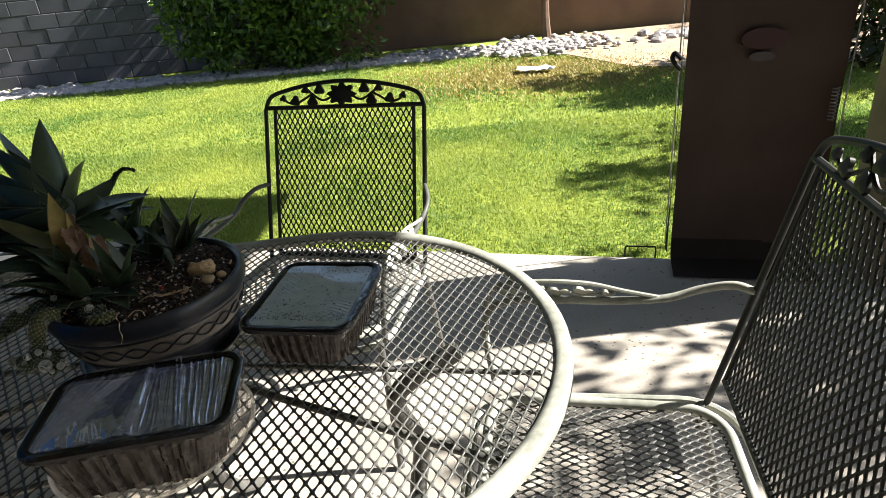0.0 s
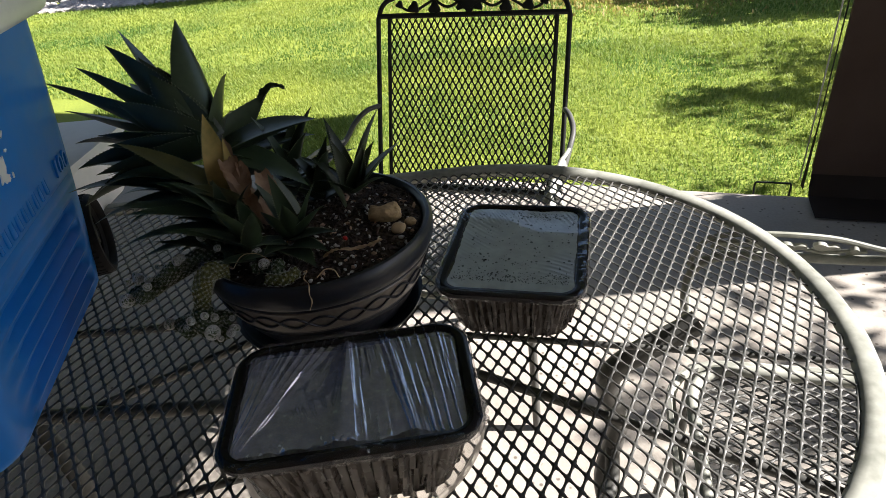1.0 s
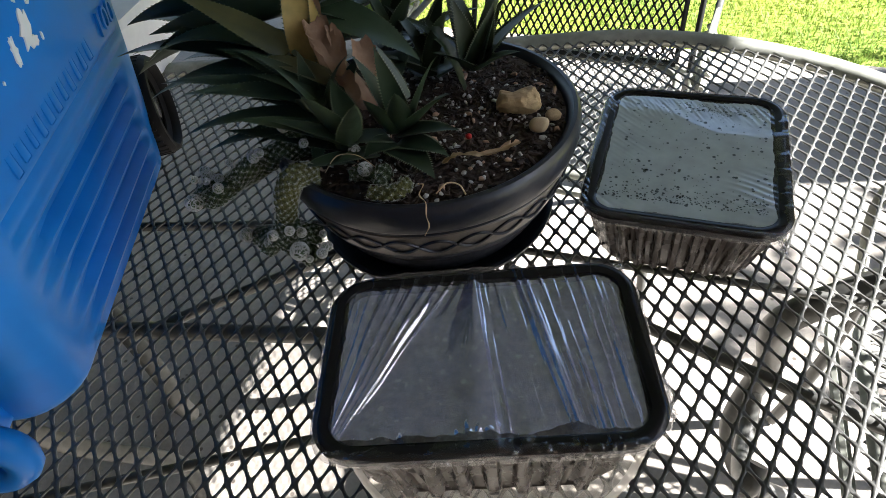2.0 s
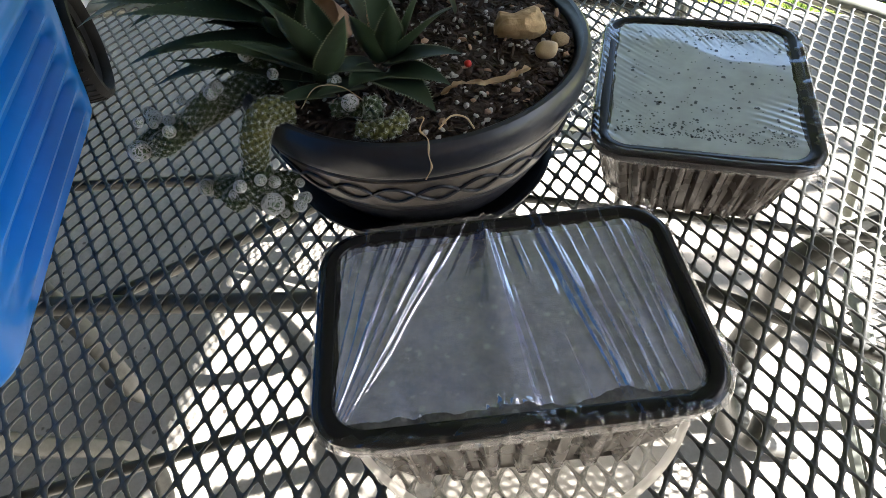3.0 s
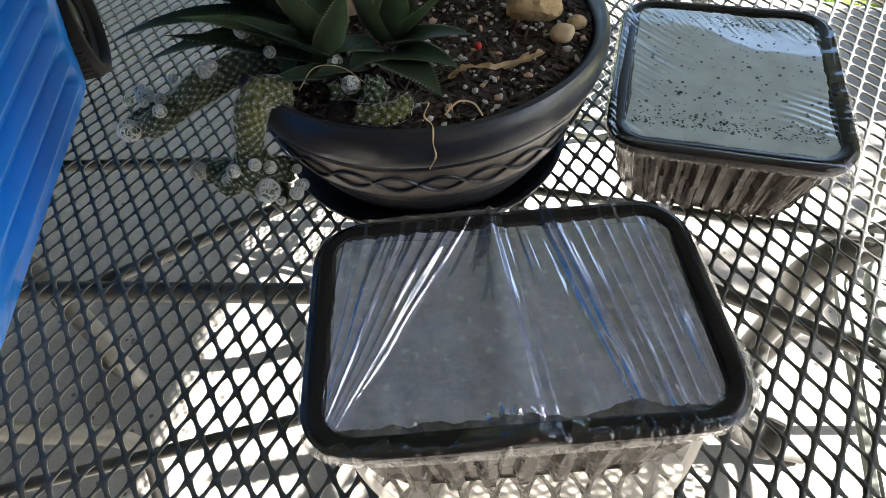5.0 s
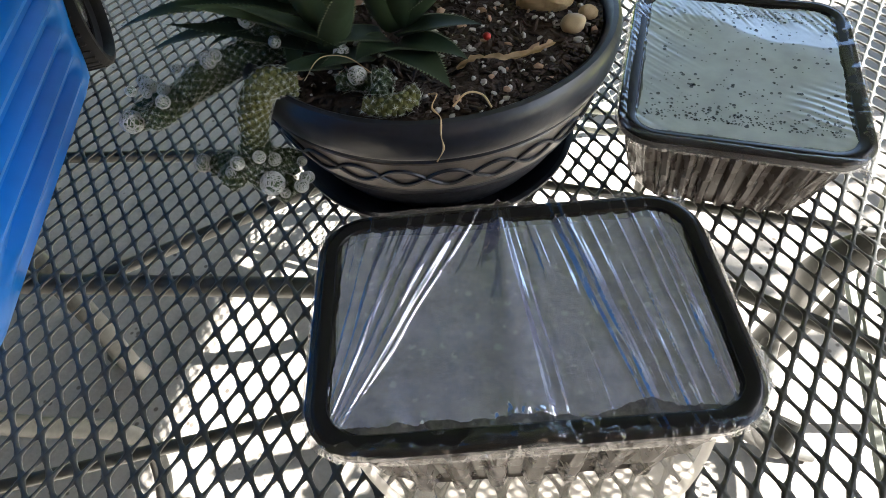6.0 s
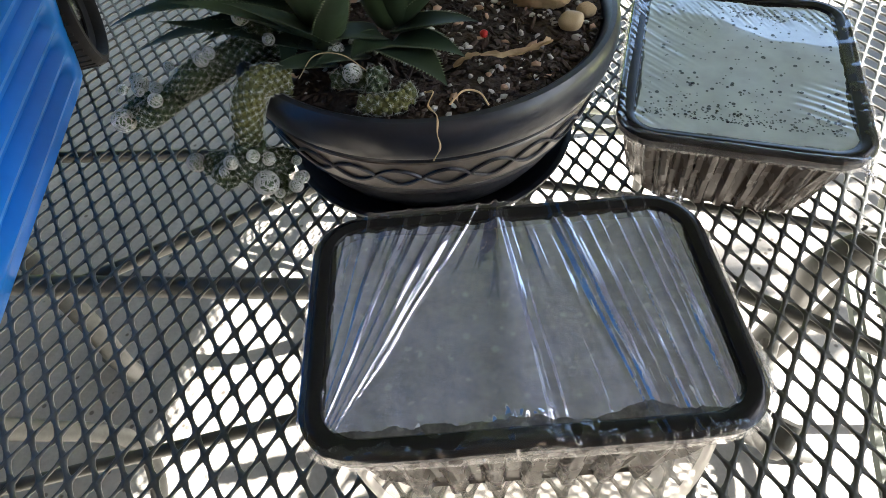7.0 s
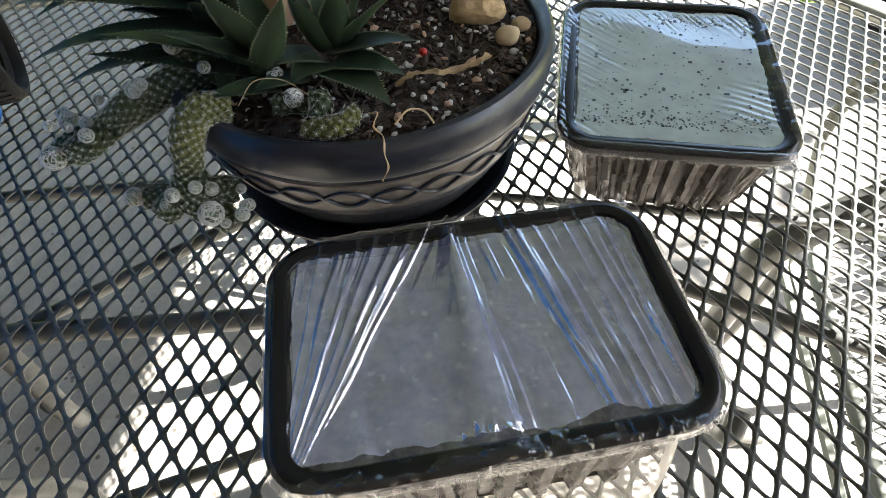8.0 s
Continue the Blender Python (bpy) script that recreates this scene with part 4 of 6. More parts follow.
bmesh.ops.transform(bm, matrix=wheel_m @ Matrix.Rotation(math.pi / 2, 4, "Y"), verts=bm.verts[:])
part("hub", bm, BLACK_PLASTIC, wheel)
for k in range(40):
    bm = bmesh.new()
    box(bm, (0.003, 0.0042, 0.022), wheel_m @ Matrix.Rotation(math.pi / 2, 4, "Y") @ Matrix.Rotation(2 * math.pi * k / 40, 4, "Z") @ Matrix.Translation((0.0690, 0, 0.006)), 0.001, 1)
    part("tread_bar", bm, BLACK_RUBBER, wheel)


def on_face(y, z, out=0.002):
    return Vector((taper(z) + out, y, z))


def patch(y, z, half_y, half_z, lean, seed):
    """A thin ragged flake of a torn sticker on the cooler's end face."""
    r = random.Random(seed)
    n = 9 if half_z < 0.005 else 22
    pts = []
    for k in range(n):
        a = 2 * math.pi * k / n
        q = r.uniform(0.62, 1.2)
        dy, dz = q * half_y * math.cos(a), q * half_z * math.sin(a)
        pts.append((y + dy + lean * dz, z + dz))
    bm = bmesh.new()
    hi = [bm.verts.new(on_face(y_, z_, 0.0014)) for y_, z_ in pts]
    lo = [bm.verts.new(on_face(y_, z_, -0.001)) for y_, z_ in pts]
    bm.faces.new(hi)
    for k in range(n):
        bm.faces.new((hi[k], lo[k], lo[(k + 1) % n], hi[(k + 1) % n]))
    part("sticker_scrap", bm, WHITE_PLASTIC, cooler_body, "white torn sticker remains", smooth=False)


for k, scrap in enumerate(((-0.008, 0.300, 0.0100, 0.0160, 0.30), (-0.002, 0.287, 0.0080, 0.0050, 0.2), (-0.038, 0.295, 0.0045, 0.0125, 0.10), (-0.0055, 0.331, 0.0036, 0.0082, -0.15), (0.0155, 0.3155, 0.0034, 0.0022, 0.0), (0.0195, 0.3345, 0.0026, 0.0034, 0.9),
                           (-0.0160, 0.3745, 0.0014, 0.0026, 0.4), (-0.0105, 0.3630, 0.0013, 0.0032, -0.3), (-0.0310, 0.3730, 0.0026, 0.0042, -0.3), (-0.0745, 0.2850, 0.0015, 0.0018, 0.0), (0.0145, 0.2850, 0.0016, 0.0042, 0.2))):
    patch(*scrap, 20 + k)


def face_text(body, size, y, z, name):
    cu = bpy.data.curves.new(name, "FONT")
    cu.body, cu.size, cu.extrude, cu.resolution_u = body, size, 0.0016, 3
    tmp = bpy.data.objects.new(name, cu)
    scene.collection.objects.link(tmp)
    me = bpy.data.meshes.new_from_object(tmp.evaluated_get(bpy.context.evaluated_depsgraph_get()))
    bpy.data.objects.remove(tmp)
    bpy.data.curves.remove(cu)
    tilt = math.atan(0.055 / CH)
    me.transform(Matrix.Translation(on_face(y, z, 0.0012)) @ Matrix.Rotation(tilt, 4, "Y") @ Matrix.Rotation(math.pi / 2, 4, "Z") @ Matrix.Rotation(math.pi / 2, 4, "X"))
    me.materials.clear()
    me.materials.append(BLUE_PLASTIC)
    ob = new(name, me)
    ob.parent = cooler_body
    ob["label"] = "raised blue moulded lettering"
    return ob


face_text("100", 0.039, 0.127, 0.226, "lettering")
rng = random.Random(12)
for k in range(11):
    bm = bmesh.new()
    box(bm, (0.0011, rng.uniform(0.008, 0.014), rng.uniform(0.020, 0.028)), Matrix.Translation(on_face(-0.118 + 0.0205 * k, 0.236, 0.0004)), 0.0014, 2)
    part("moulded_mark", bm, BLUE_PLASTIC, cooler_body)

# white tub behind the cooler
tub = thing("plastic_tub", Matrix.Translation((-1.30, 1.33, TABLE_Z - 0.02)) @ rot(4), "white plastic tub standing on the table", "tub")
bm = bmesh.new()
prev = None
for w_, z in ((0.36, 0.022), (0.38, 0.04), (0.415, 0.145), (0.44, 0.15), (0.44, 0.165), (0.42, 0.167)):
    rowv = [bm.verts.new((x, y, z)) for x, y in rounded_rect(w_, w_ * 0.7, 0.05, 6)]
    if prev:
        for k in range(len(rowv)):
            bm.faces.new((prev[k], prev[(k + 1) % len(rowv)], rowv[(k + 1) % len(rowv)], rowv[k]))
    else:
        bm.faces.new(rowv[::-1])
    prev = rowv
bm.faces.new(prev)
part("body", bm, WHITE_PLASTIC, tub)


# ---------------------------------------------------------------- wrapped trays
def build_tray(m, w, d, h, label, seed, content, film, wrinkles, mist, border, front=0.0, inset=(0.026, 0.026), pitch=0.024, tufts=()):
    """A ribbed black food tray full of damp mix, wrapped in cling film."""
    tray = thing("food_tray", m, label, "tray", "wrapped trays")
    rng = random.Random(seed)
    # ribbed tapered sides
    bm = bmesh.new()
    n = 480

    def side_ring(sw, sd, z, rad, deep):
        """A rounded rectangle with small vertical ribs pushed in and out."""
        pts = rounded_rect(sw, sd, rad, 8)
        closed = pts + [pts[0]]
        lens = [0.0]
        for a_, b_ in zip(closed, closed[1:]):
            lens.append(lens[-1] + math.dist(a_, b_))
        out = []
        j = 0
        for k in range(n):
            s = lens[-1] * k / n
            while lens[j + 1] < s:
                j += 1
            f = (s - lens[j]) / max(1e-9, lens[j + 1] - lens[j])
            x = closed[j][0] + (closed[j + 1][0] - closed[j][0]) * f
            y = closed[j][1] + (closed[j + 1][1] - closed[j][1]) * f
            tx, ty = closed[j + 1][0] - closed[j][0], closed[j + 1][1] - closed[j][1]
            q = math.hypot(tx, ty) or 1.0
            nx_, ny_ = abs(ty / q), abs(tx / q)
            g = deep * max(nx_, ny_) ** 8 * max(-0.5, min(1.0, 2.2 * math.cos(2 * math.pi * (x if ny_ > nx_ else y) / pitch)))
            out.append(bm.verts.new((x + ty / q * g, y - tx / q * g, z)))
        return out
    levels_ = [(1.0, 0.0, 0.030, 0.0005), (0.94, 0.003, 0.032, 0.0056), (0.66, h * 0.45, 0.032, 0.0060), (0.40, h * 0.84, 0.032, 0.0052), (0.33, h - 0.008, 0.031, 0.0)]
    rings = [side_ring(w - 2 * inset[0] * f, d - 2 * inset[1] * f, z, r_, g) for f, z, r_, g in levels_]
    for u, v in zip(rings, rings[1:]):
        for k in range(n):
            bm.faces.new((u[k], u[(k + 1) % n], v[(k + 1) % n], v[k]))
    bm.faces.new(rings[0][::-1])
    part("ribbed_body", bm, TRAY_SIDE, tray, "dark ribbed plastic body")
    # broad rolled rim
    bm = bmesh.new()
    prof_ = [(border, h - 0.006), (border - 0.003, h - 0.0006), (border * 0.5, h + 0.0012), (0.004, h + 0.0008), (0.0, h - 0.003), (0.001, h - 0.010), (0.005, h - 0.011), (0.008, h - 0.007), (border, h - 0.010)]
    rr = [[bm.verts.new((x, y, z)) for x, y in rounded_rect(w - 2 * o, d - 2 * o, max(0.008, 0.036 - o), 8)] for o, z in prof_]
    for u, v in zip(rr, rr[1:] + rr[:1]):
        for k in range(len(u)):
            bm.faces.new((u[k], u[(k + 1) % len(u)], v[(k + 1) % len(u)], v[k]))
    part("rim", bm, BLACK_PLASTIC, tray, "glossy black rolled rim")
    # contents
    bm = bmesh.new()
    bmesh.ops.create_grid(bm, x_segments=40, y_segments=30, size=0.5)
    for v in bm.verts:
        x, y = v.co.x * (w - 2 * border + 0.004), v.co.y * (d - 2 * border + 0.004 - 1.2 * front) + 0.6 * front
        v.co = Vector((x, y, h - 0.0085 + 0.002 * noise.noise(Vector((x * 60, y * 60, seed)))))
    part("damp_mix", bm, content, tray, "damp crumbly mix under the film")
    # film over the top
    bm = bmesh.new()
    nx, ny = 440, 240
    vg = []
    for j in range(ny + 1):
        row = []
        for i in range(nx + 1):
            u, v = i / nx * 2 - 1, j / ny * 2 - 1
            rx, ry = w / 2 + 0.0012, d / 2 + 0.0012
            # rounded square mapping
            p_ = 7.0
            k_ = max(abs(u), abs(v))
            if k_ > 1e-6:
                nrm = (abs(u / k_) ** p_ + abs(v / k_) ** p_) ** (-1 / p_)
            else:
                nrm = 1.0
            x, y = u * rx * nrm, v * ry * nrm
            edge = min(rx - abs(x), ry - abs(y))
            inside_ = min(1.0, max(0.0, (border - edge) / 0.012))
            z = h + 0.0022 - 0.0045 * (1 - min(1.0, inside_)) + wrinkles(x / w, y / d)
            if edge < 0.004:
                z -= 0.004 * (1 - edge / 0.004) ** 2
            row.append(bm.verts.new((x, y, z)))
        vg.append(row)
    for j in range(ny):
        for i in range(nx):
            f_ = bm.faces.new((vg[j][i], vg[j][i + 1], vg[j + 1][i + 1], vg[j + 1][i]))
            c_ = f_.calc_center_median()
            room = min(w / 2 - abs(c_.x), d / 2 - abs(c_.y))
            cx_, cy_ = max(0, abs(c_.x) - (w / 2 - border - 0.016)), max(0, abs(c_.y) - (d / 2 - border - 0.016))
            room = border + 0.016 - math.hypot(cx_, cy_) if cx_ > 0 and cy_ > 0 else room
            if c_.y < 0:
                room = min(room, d / 2 - abs(c_.y) - front - 3.5 * front * noise.noise(Vector((c_.x * 24, 3.0, seed))) - front * noise.noise(Vector((c_.x * 80, 3.0, seed))))
            if room > border + 0.0012 * noise.noise(Vector((c_.x * 110, c_.y * 110, seed))) + 0.0022 * noise.noise(Vector((c_.x * 28, c_.y * 28, seed))):
                f_.material_index = 1
    # skirt of film gathered under the rim
    border_loop = [vg[0][i] for i in range(nx + 1)] + [vg[j][nx] for j in range(1, ny + 1)] + [vg[ny][i] for i in range(nx - 1, -1, -1)] + [vg[j][0] for j in range(ny - 1, 0, -1)]
    prev = border_loop
    L = len(border_loop)
    for s, (dz, off) in enumerate(((-0.006, 0.0012), (-0.0090, 0.0016), (-0.0105, 0.0), (-0.0115, -0.004))):
        cur = []
        for k, bv in enumerate(border_loop):
            p0 = bv.co
            rad_ = Vector((p0.x / (w / 2), p0.y / (d / 2), 0)).normalized()
            wob = noise.noise(Vector((k * 0.21, s * 0.9, seed * 3.3))) + 0.6 * noise.noise(Vector((k * 0.55, s * 2.1, seed)))
            amp = (0.0004, 0.0014, 0.0022, 0.0026)[s]
            cur.append(bm.verts.new((p0.x + rad_.x * (off + amp * wob), p0.y + rad_.y * (off + amp * wob), h + dz + 0.0022 * wob * (s > 0))))
        for k in range(L):
            bm.faces.new((prev[k], prev[(k + 1) % L], cur[(k + 1) % L], cur[k])).material_index = 2 if s else 0
        prev = cur
    wrap = part("cling_film", bm, FILM_CLEAR, tray, "creased clear cling film")
    wrap.data.materials.append(film)
    wrap.data.materials.append(FILM_EDGE)
    for tx, ty, size in tufts:
        bm = bmesh.new()
        grid = [[bm.verts.new(Vector((tx * w / 2 + (a * 0.45 + 0.15 * tx) * size * 0.4, ty * d / 2 + b * size, h - 0.006 - 0.35 * size * a * a)) + 0.42 * size * noise.noise_vector(Vector((a * 2.3, b * 2.6, seed + tx)))
                 + 0.2 * size * noise.noise_vector(Vector((a * 6, b * 7, seed)))) for a in (k / 8 - 1 for k in range(17))] for b in (k / 8 - 1 for k in range(17))]
        for u, v in zip(grid, grid[1:]):
            for k in range(16):
                bm.faces.new((u[k], u[k + 1], v[k + 1], v[k]))
        part("film_tuft", bm, FILM_EDGE, tray, "crumpled loose end of cling film")
    if mist:
        bmd = bmesh.new()
        bmesh.ops.create_icosphere(bmd, subdivisions=2, radius=1.0)
        base = np.array([v.co for v in bmd.verts])
        tri = np.array([[v.index for v in f.verts] for f in bmd.faces])
        bmd.free()
        vs, fs = [], []
        for i in range(700):
            pick = rng.random()
            if pick < 0.20:
                x, y, s = rng.uniform(-0.38, 0.42) * w, rng.uniform(-0.36, 0.36) * d, rng.uniform(0.0009, 0.0018)
            elif pick < 0.45:
                x, y, s = rng.uniform(-0.40, 0.40) * w, rng.uniform(-0.38, 0.38) * d, rng.uniform(0.0004, 0.0008)
            elif pick < 0.80:
                x, y, s = rng.uniform(-0.42, 0.40) * w, (-0.36 + abs(rng.gauss(0, 0.05))) * d, rng.uniform(0.0004, 0.0011)
            else:
                x, y, s = rng.gauss(0.12, 0.13) * w, (0.36 + rng.gauss(0, 0.03)) * d, rng.uniform(0.0004, 0.0009)
            if abs(x) > w / 2 - border - 0.004 or abs(y) > d / 2 - border - 0.004:
                continue
            vs.append(base * [s * rng.uniform(0.95, 1.25), s, s * 0.55] + [x, y, h - 0.0022 + wrinkles(x / w, y / d)])
            fs.append(tri + (len(vs) - 1) * len(base))
        drops = mesh_ob("condensation", np.concatenate(vs).tolist(), np.concatenate(fs).tolist(), DROP, True, tray, "beads of condensation")
        drops["kind"] = "stuff"
    return tray


# ridges of the front tray's film: where they start on the rear edge as a share of the width, height in mm, width as a share
RIDGES = ((-0.41, 0.6, 0.009), (-0.355, 0.8, 0.012), (-0.30, 0.8, 0.012), (-0.25, 1.1, 0.011), (-0.20, 0.9, 0.012), (-0.15, 1.4, 0.011), (-0.105, 1.1, 0.011), (-0.065, 1.2, 0.011), (-0.020, 2.3, 0.011), (0.006, 1.3, 0.008),
          (0.055, 0.6, 0.020), (0.118, 1.46, 0.008), (0.144, 1.7, 0.008), (0.195, 0.8, 0.010), (0.235, 1.0, 0.008), (0.275, 0.7, 0.009), (0.32, 1.0, 0.008), (0.37, 0.8, 0.008))


def fold_line(u, v):
    """Which fold line a place lies on: the lines run straight to the front at one side and meet in the front corner at the other."""
    q = min(1.0, max(0.0, v + 0.5))
    rear, fore = (-0.56, -0.045, -0.017, 0.112, 0.56), (-0.50, -0.455, 0.03, 0.24, 0.55)
    at = [(1 - q) * b + q * a for a, b in zip(rear, fore)]
    k = max(j for j in range(4) if j == 0 or u >= at[j])
    rate = (at[k + 1] - at[k]) / (rear[k + 1] - rear[k])
    return rear[k] + (u - at[k]) / rate, min(1.0, rate), q


def pleats_a(u, v):
    """Uneven folds in the stretched film, puckered along the front."""
    s, rate, q = fold_line(u + 0.004 * noise.noise(Vector((u * 7, v * 3, 1.0))), v)
    z = 0.0
    for k, (s0, hgt, wid) in enumerate(RIDGES):
        off = s - s0
        if abs(off) < 6 * wid:
            swell = 0.60 + 0.60 * noise.noise(Vector((k * 3.7, q * 2.2, 2.0)))
            z += 0.0031 * hgt * max(0.55 if hgt > 1.45 else 0.12, swell) * min(1.0, 2.4 * rate) * math.exp(-abs(off / (wid * (0.55 if (off < 0) == (s0 < 0) else 1.1))) ** 1.5)
    z += rate * (0.0011 * noise.noise(Vector((s * 20, q * 1.1, 5.0))) + 0.0012 * noise.noise(Vector((s * 62, q * 2.0, 7.0))) + 0.00055 * noise.noise(Vector((s * 170, q * 4.0, 3.0))))
    z += 0.0009 * noise.noise(Vector((u * 4, v * 2.6, 5.0))) + 0.0003 * noise.noise(Vector((u * 13 + v * 3, v * 6, 9.0)))
    front_part = min(1.0, max(0.0, -v - 0.02) / 0.42) * math.exp(-((u + 0.12) / 0.22) ** 4)
    z += front_part * (0.0017 * noise.noise(Vector((u * 17 + v * 3, v * 2.5, 11.0))) + 0.0010 * noise.noise(Vector((u * 34 + v * 9, v * 5, 13.0))))
    fore = max(0.0, -v - 0.35) / 0.15
    z += 0.0036 * fore * noise.noise(Vector((u * 13, v * 14, 2.0))) + 0.0022 * fore * noise.noise(Vector((u * 36, v * 24, 4.0)))
    z += 0.0040 * math.exp(-((u + 0.03) / 0.06) ** 2 - ((v + 0.42) / 0.06) ** 2) * noise.noise(Vector((u * 48, v * 30, 6.0)))
    return z - 0.0004


def pleats_b(u, v):
    """Misted film: a crest across the rear half, fine creases at the edges and two corners."""
    z = 0.0012 * noise.noise(Vector((u * 3.5, v * 3.5, 9.0)))
    left, right, rear, fore = max(0, -u - 0.12) / 0.38, max(0, u - 0.38) / 0.12, max(0, v - 0.22) / 0.28, max(0, -v - 0.30) / 0.2
    z += 0.0006 * left * noise.noise(Vector((u * 4, v * 44 + u * 30, 2.0)))
    z += 0.0004 * max(0.0, 1 - math.hypot((u - 0.42) / 0.30, (v + 0.22) / 0.20)) * math.sin(2 * math.pi * (v * 26 + u * 9) + 2 * noise.noise(Vector((u * 7, v * 7, 3.0))))
    z += 0.0009 * rear * noise.noise(Vector((u * 46 + v * 30, v * 7, 6.0)))
    z += 0.0010 * right * right * math.sin(2 * math.pi * (v * 8 + 0.5 * noise.noise(Vector((v * 8, 0, 3)))))
    z += 0.0006 * fore * noise.noise(Vector((u * 30, v * 10, 8.0)))
    crest = 0.32 - 0.16 / (1 + math.exp(-(u + 0.02) * 14))
    t = v - crest + 0.012 * noise.noise(Vector((u * 9, v * 4, 12.0)))
    z += 0.0024 * math.exp(-(u / 0.42) ** 4) * (math.exp(-(t / 0.20) ** 2) if t < 0 else max(0.0, 1 - t / 0.17) ** 1.3)
    return z


tray_a = build_tray(Matrix.Translation((-0.442, 0.724, TABLE_Z + 0.009)) @ rot(10.7), 0.2705, 0.1825, 0.085,
                    "black plastic tray wrapped in creased cling film on a clear saucer", 3, CONTENT, FILM, pleats_a, False, 0.016, 0.0022, (0.036, 0.013), 0.0235, ((1.0, -0.55, 0.016), (0.93, 0.9, 0.013)))
tray_b = build_tray(Matrix.Translation((-0.2575, 1.018, TABLE_Z + 0.002)) @ rot(-8.0), 0.203, 0.245, 0.080,
                    "black plastic tray wrapped in misted cling film with water drops", 5, CONTENT_GREEN, FILM_MIST, pleats_b, True, 0.017, 0.0, (0.026, 0.020), 0.0175, ((0.9, -0.98, 0.012),))

# clear saucer under the front tray
saucer = thing("clear_saucer", Matrix.Translation((-0.440, 0.733, TABLE_Z + 0.006)), "clear plastic plant saucer under a tray on the mesh table", "saucer")
bm = bmesh.new()
lathe(bm, [(0.0, 0.001), (0.105, 0.001), (0.113, 0.003), (0.128, 0.020), (0.134, 0.023), (0.134, 0.0215), (0.130, 0.018), (0.115, 0.0012), (0.106, -0.0005), (0.0, -0.0005)], 72)
dish_part = part("dish", bm, CLEAR, saucer)
dish_part.visible_shadow = False
bm = bmesh.new()
lathe(bm, [(0.1342, 0.0215), (0.1342, 0.0232), (0.1375, 0.0243), (0.1402, 0.0234), (0.1402, 0.0222), (0.1375, 0.0230)], 72)
rim_part = part("rim", bm, CLEAR_RIM, saucer, "clear turned-out rim")
rim_part.visible_shadow = False

# ---------------------------------------------------------------- planted bowl
PX, PY = -0.540, 0.992
RIM_Z = 0.870
pot = thing("plant_bowl", Matrix.Translation((PX, PY, TABLE_Z)) @ Matrix.Diagonal((1.035, 1.035, 1.0, 1.0)), "dark plastic plant bowl with a raised wave band on the table", "plant pot")
bm = bmesh.new()
top = RIM_Z - TABLE_Z
lathe(bm, [(0.0, 0.012), (0.098, 0.012), (0.110, 0.016), (0.123, 0.036), (0.1340, 0.0580), (0.1360, 0.0595), (0.1356, 0.0615), (0.1376, 0.0630), (0.1374, 0.0655), (0.1394, 0.0675), (0.1405, 0.0720), (0.1505, 0.1060),
           (0.1515, 0.1090), (0.1532, 0.1100), (0.1530, 0.1118), (0.1547, 0.1128), (0.1547, 0.1146), (0.1562, 0.1160), (0.1580, 0.1190), (0.1597, 0.1250), (0.1608, 0.1330), (0.1608, 0.1410), (0.1592, 0.1470), (0.1565, top), (0.1525, top + 0.0005),
           (0.1490, 0.1475), (0.1460, 0.1400), (0.1420, 0.120), (0.1380, 0.100), (0.0, 0.090)], 112)
bowl = part("bowl", bm, POT, pot)
bm = bmesh.new()
lathe(bm, [(0.1403, 0.0700), (0.1417, 0.0715), (0.1464, 0.0880), (0.1515, 0.1050), (0.1523, 0.1070), (0.1514, 0.1086)], 112)
part("band", bm, POT_RELIEF, bowl, "bronze rubbed relief band")
for ph in (0.0, math.pi):
    bm = bmesh.new()
    pts = []
    for i in range(364):
        a = 2 * math.pi * i / 364
        z = 0.0895 + 0.0100 * math.sin(13 * a + ph)
        r = 0.1417 + (z - 0.0715) * 0.290 + 0.0007
        pts.append((r * math.cos(a), r * math.sin(a), z))
    tube(bm, pts, 0.0016, 6, True)
    part("wave_line", bm, POT, bowl, "raised wavy line")

dish = thing("pot_saucer", Matrix.Translation((PX - 0.003, PY + 0.002, TABLE_Z + 0.002)), "dark plastic saucer under the plant bowl", "saucer")
bm = bmesh.new()
lathe(bm, [(0.0, 0.004), (0.112, 0.004), (0.126, 0.0075), (0.1345, 0.0165), (0.136, 0.0145), (0.130, 0.004), (0.114, 0.0), (0.0, 0.0)], 72)
part("dish", bm, POT, dish)
bm = bmesh.new()
lathe(bm, [(0.1348, 0.0150), (0.1346, 0.0185), (0.138, 0.0205), (0.1415, 0.0200), (0.1410, 0.0165), (0.1365, 0.0145)], 72)
part("rim", bm, POT, dish, "turned-out dark rim")

# soil
bm = bmesh.new()
vg = []
for j in range(41):
    r = 0.1452 * j / 40
    row = []
    for i in range(80):
        a = 2 * math.pi * i / 80
        x, y = r * math.cos(a), r * math.sin(a)
        z = 0.142 + 0.008 * (1 - (r / 0.1452) ** 2) + 0.004 * noise.noise(Vector((x * 40, y * 40, 1))) + 0.0025 * noise.noise(Vector((x * 120, y * 120, 2)))
        row.append(bm.verts.new((x, y, z)))
    vg.append(row)
for u, v in zip(vg, vg[1:]):
    for k in range(80):
        bm.faces.new((u[k], u[(k + 1) % 80], v[(k + 1) % 80], v[k]))
bmesh.ops.remove_doubles(bm, verts=bm.verts[:], dist=1e-6)
soil = part("soil", bm, SOIL, pot, "dark crumbly potting soil")


def soil_z(x, y):
    r = math.hypot(x - PX, y - PY)
    return TABLE_Z + 0.142 + 0.008 * (1 - min(1, r / 0.1452) ** 2)


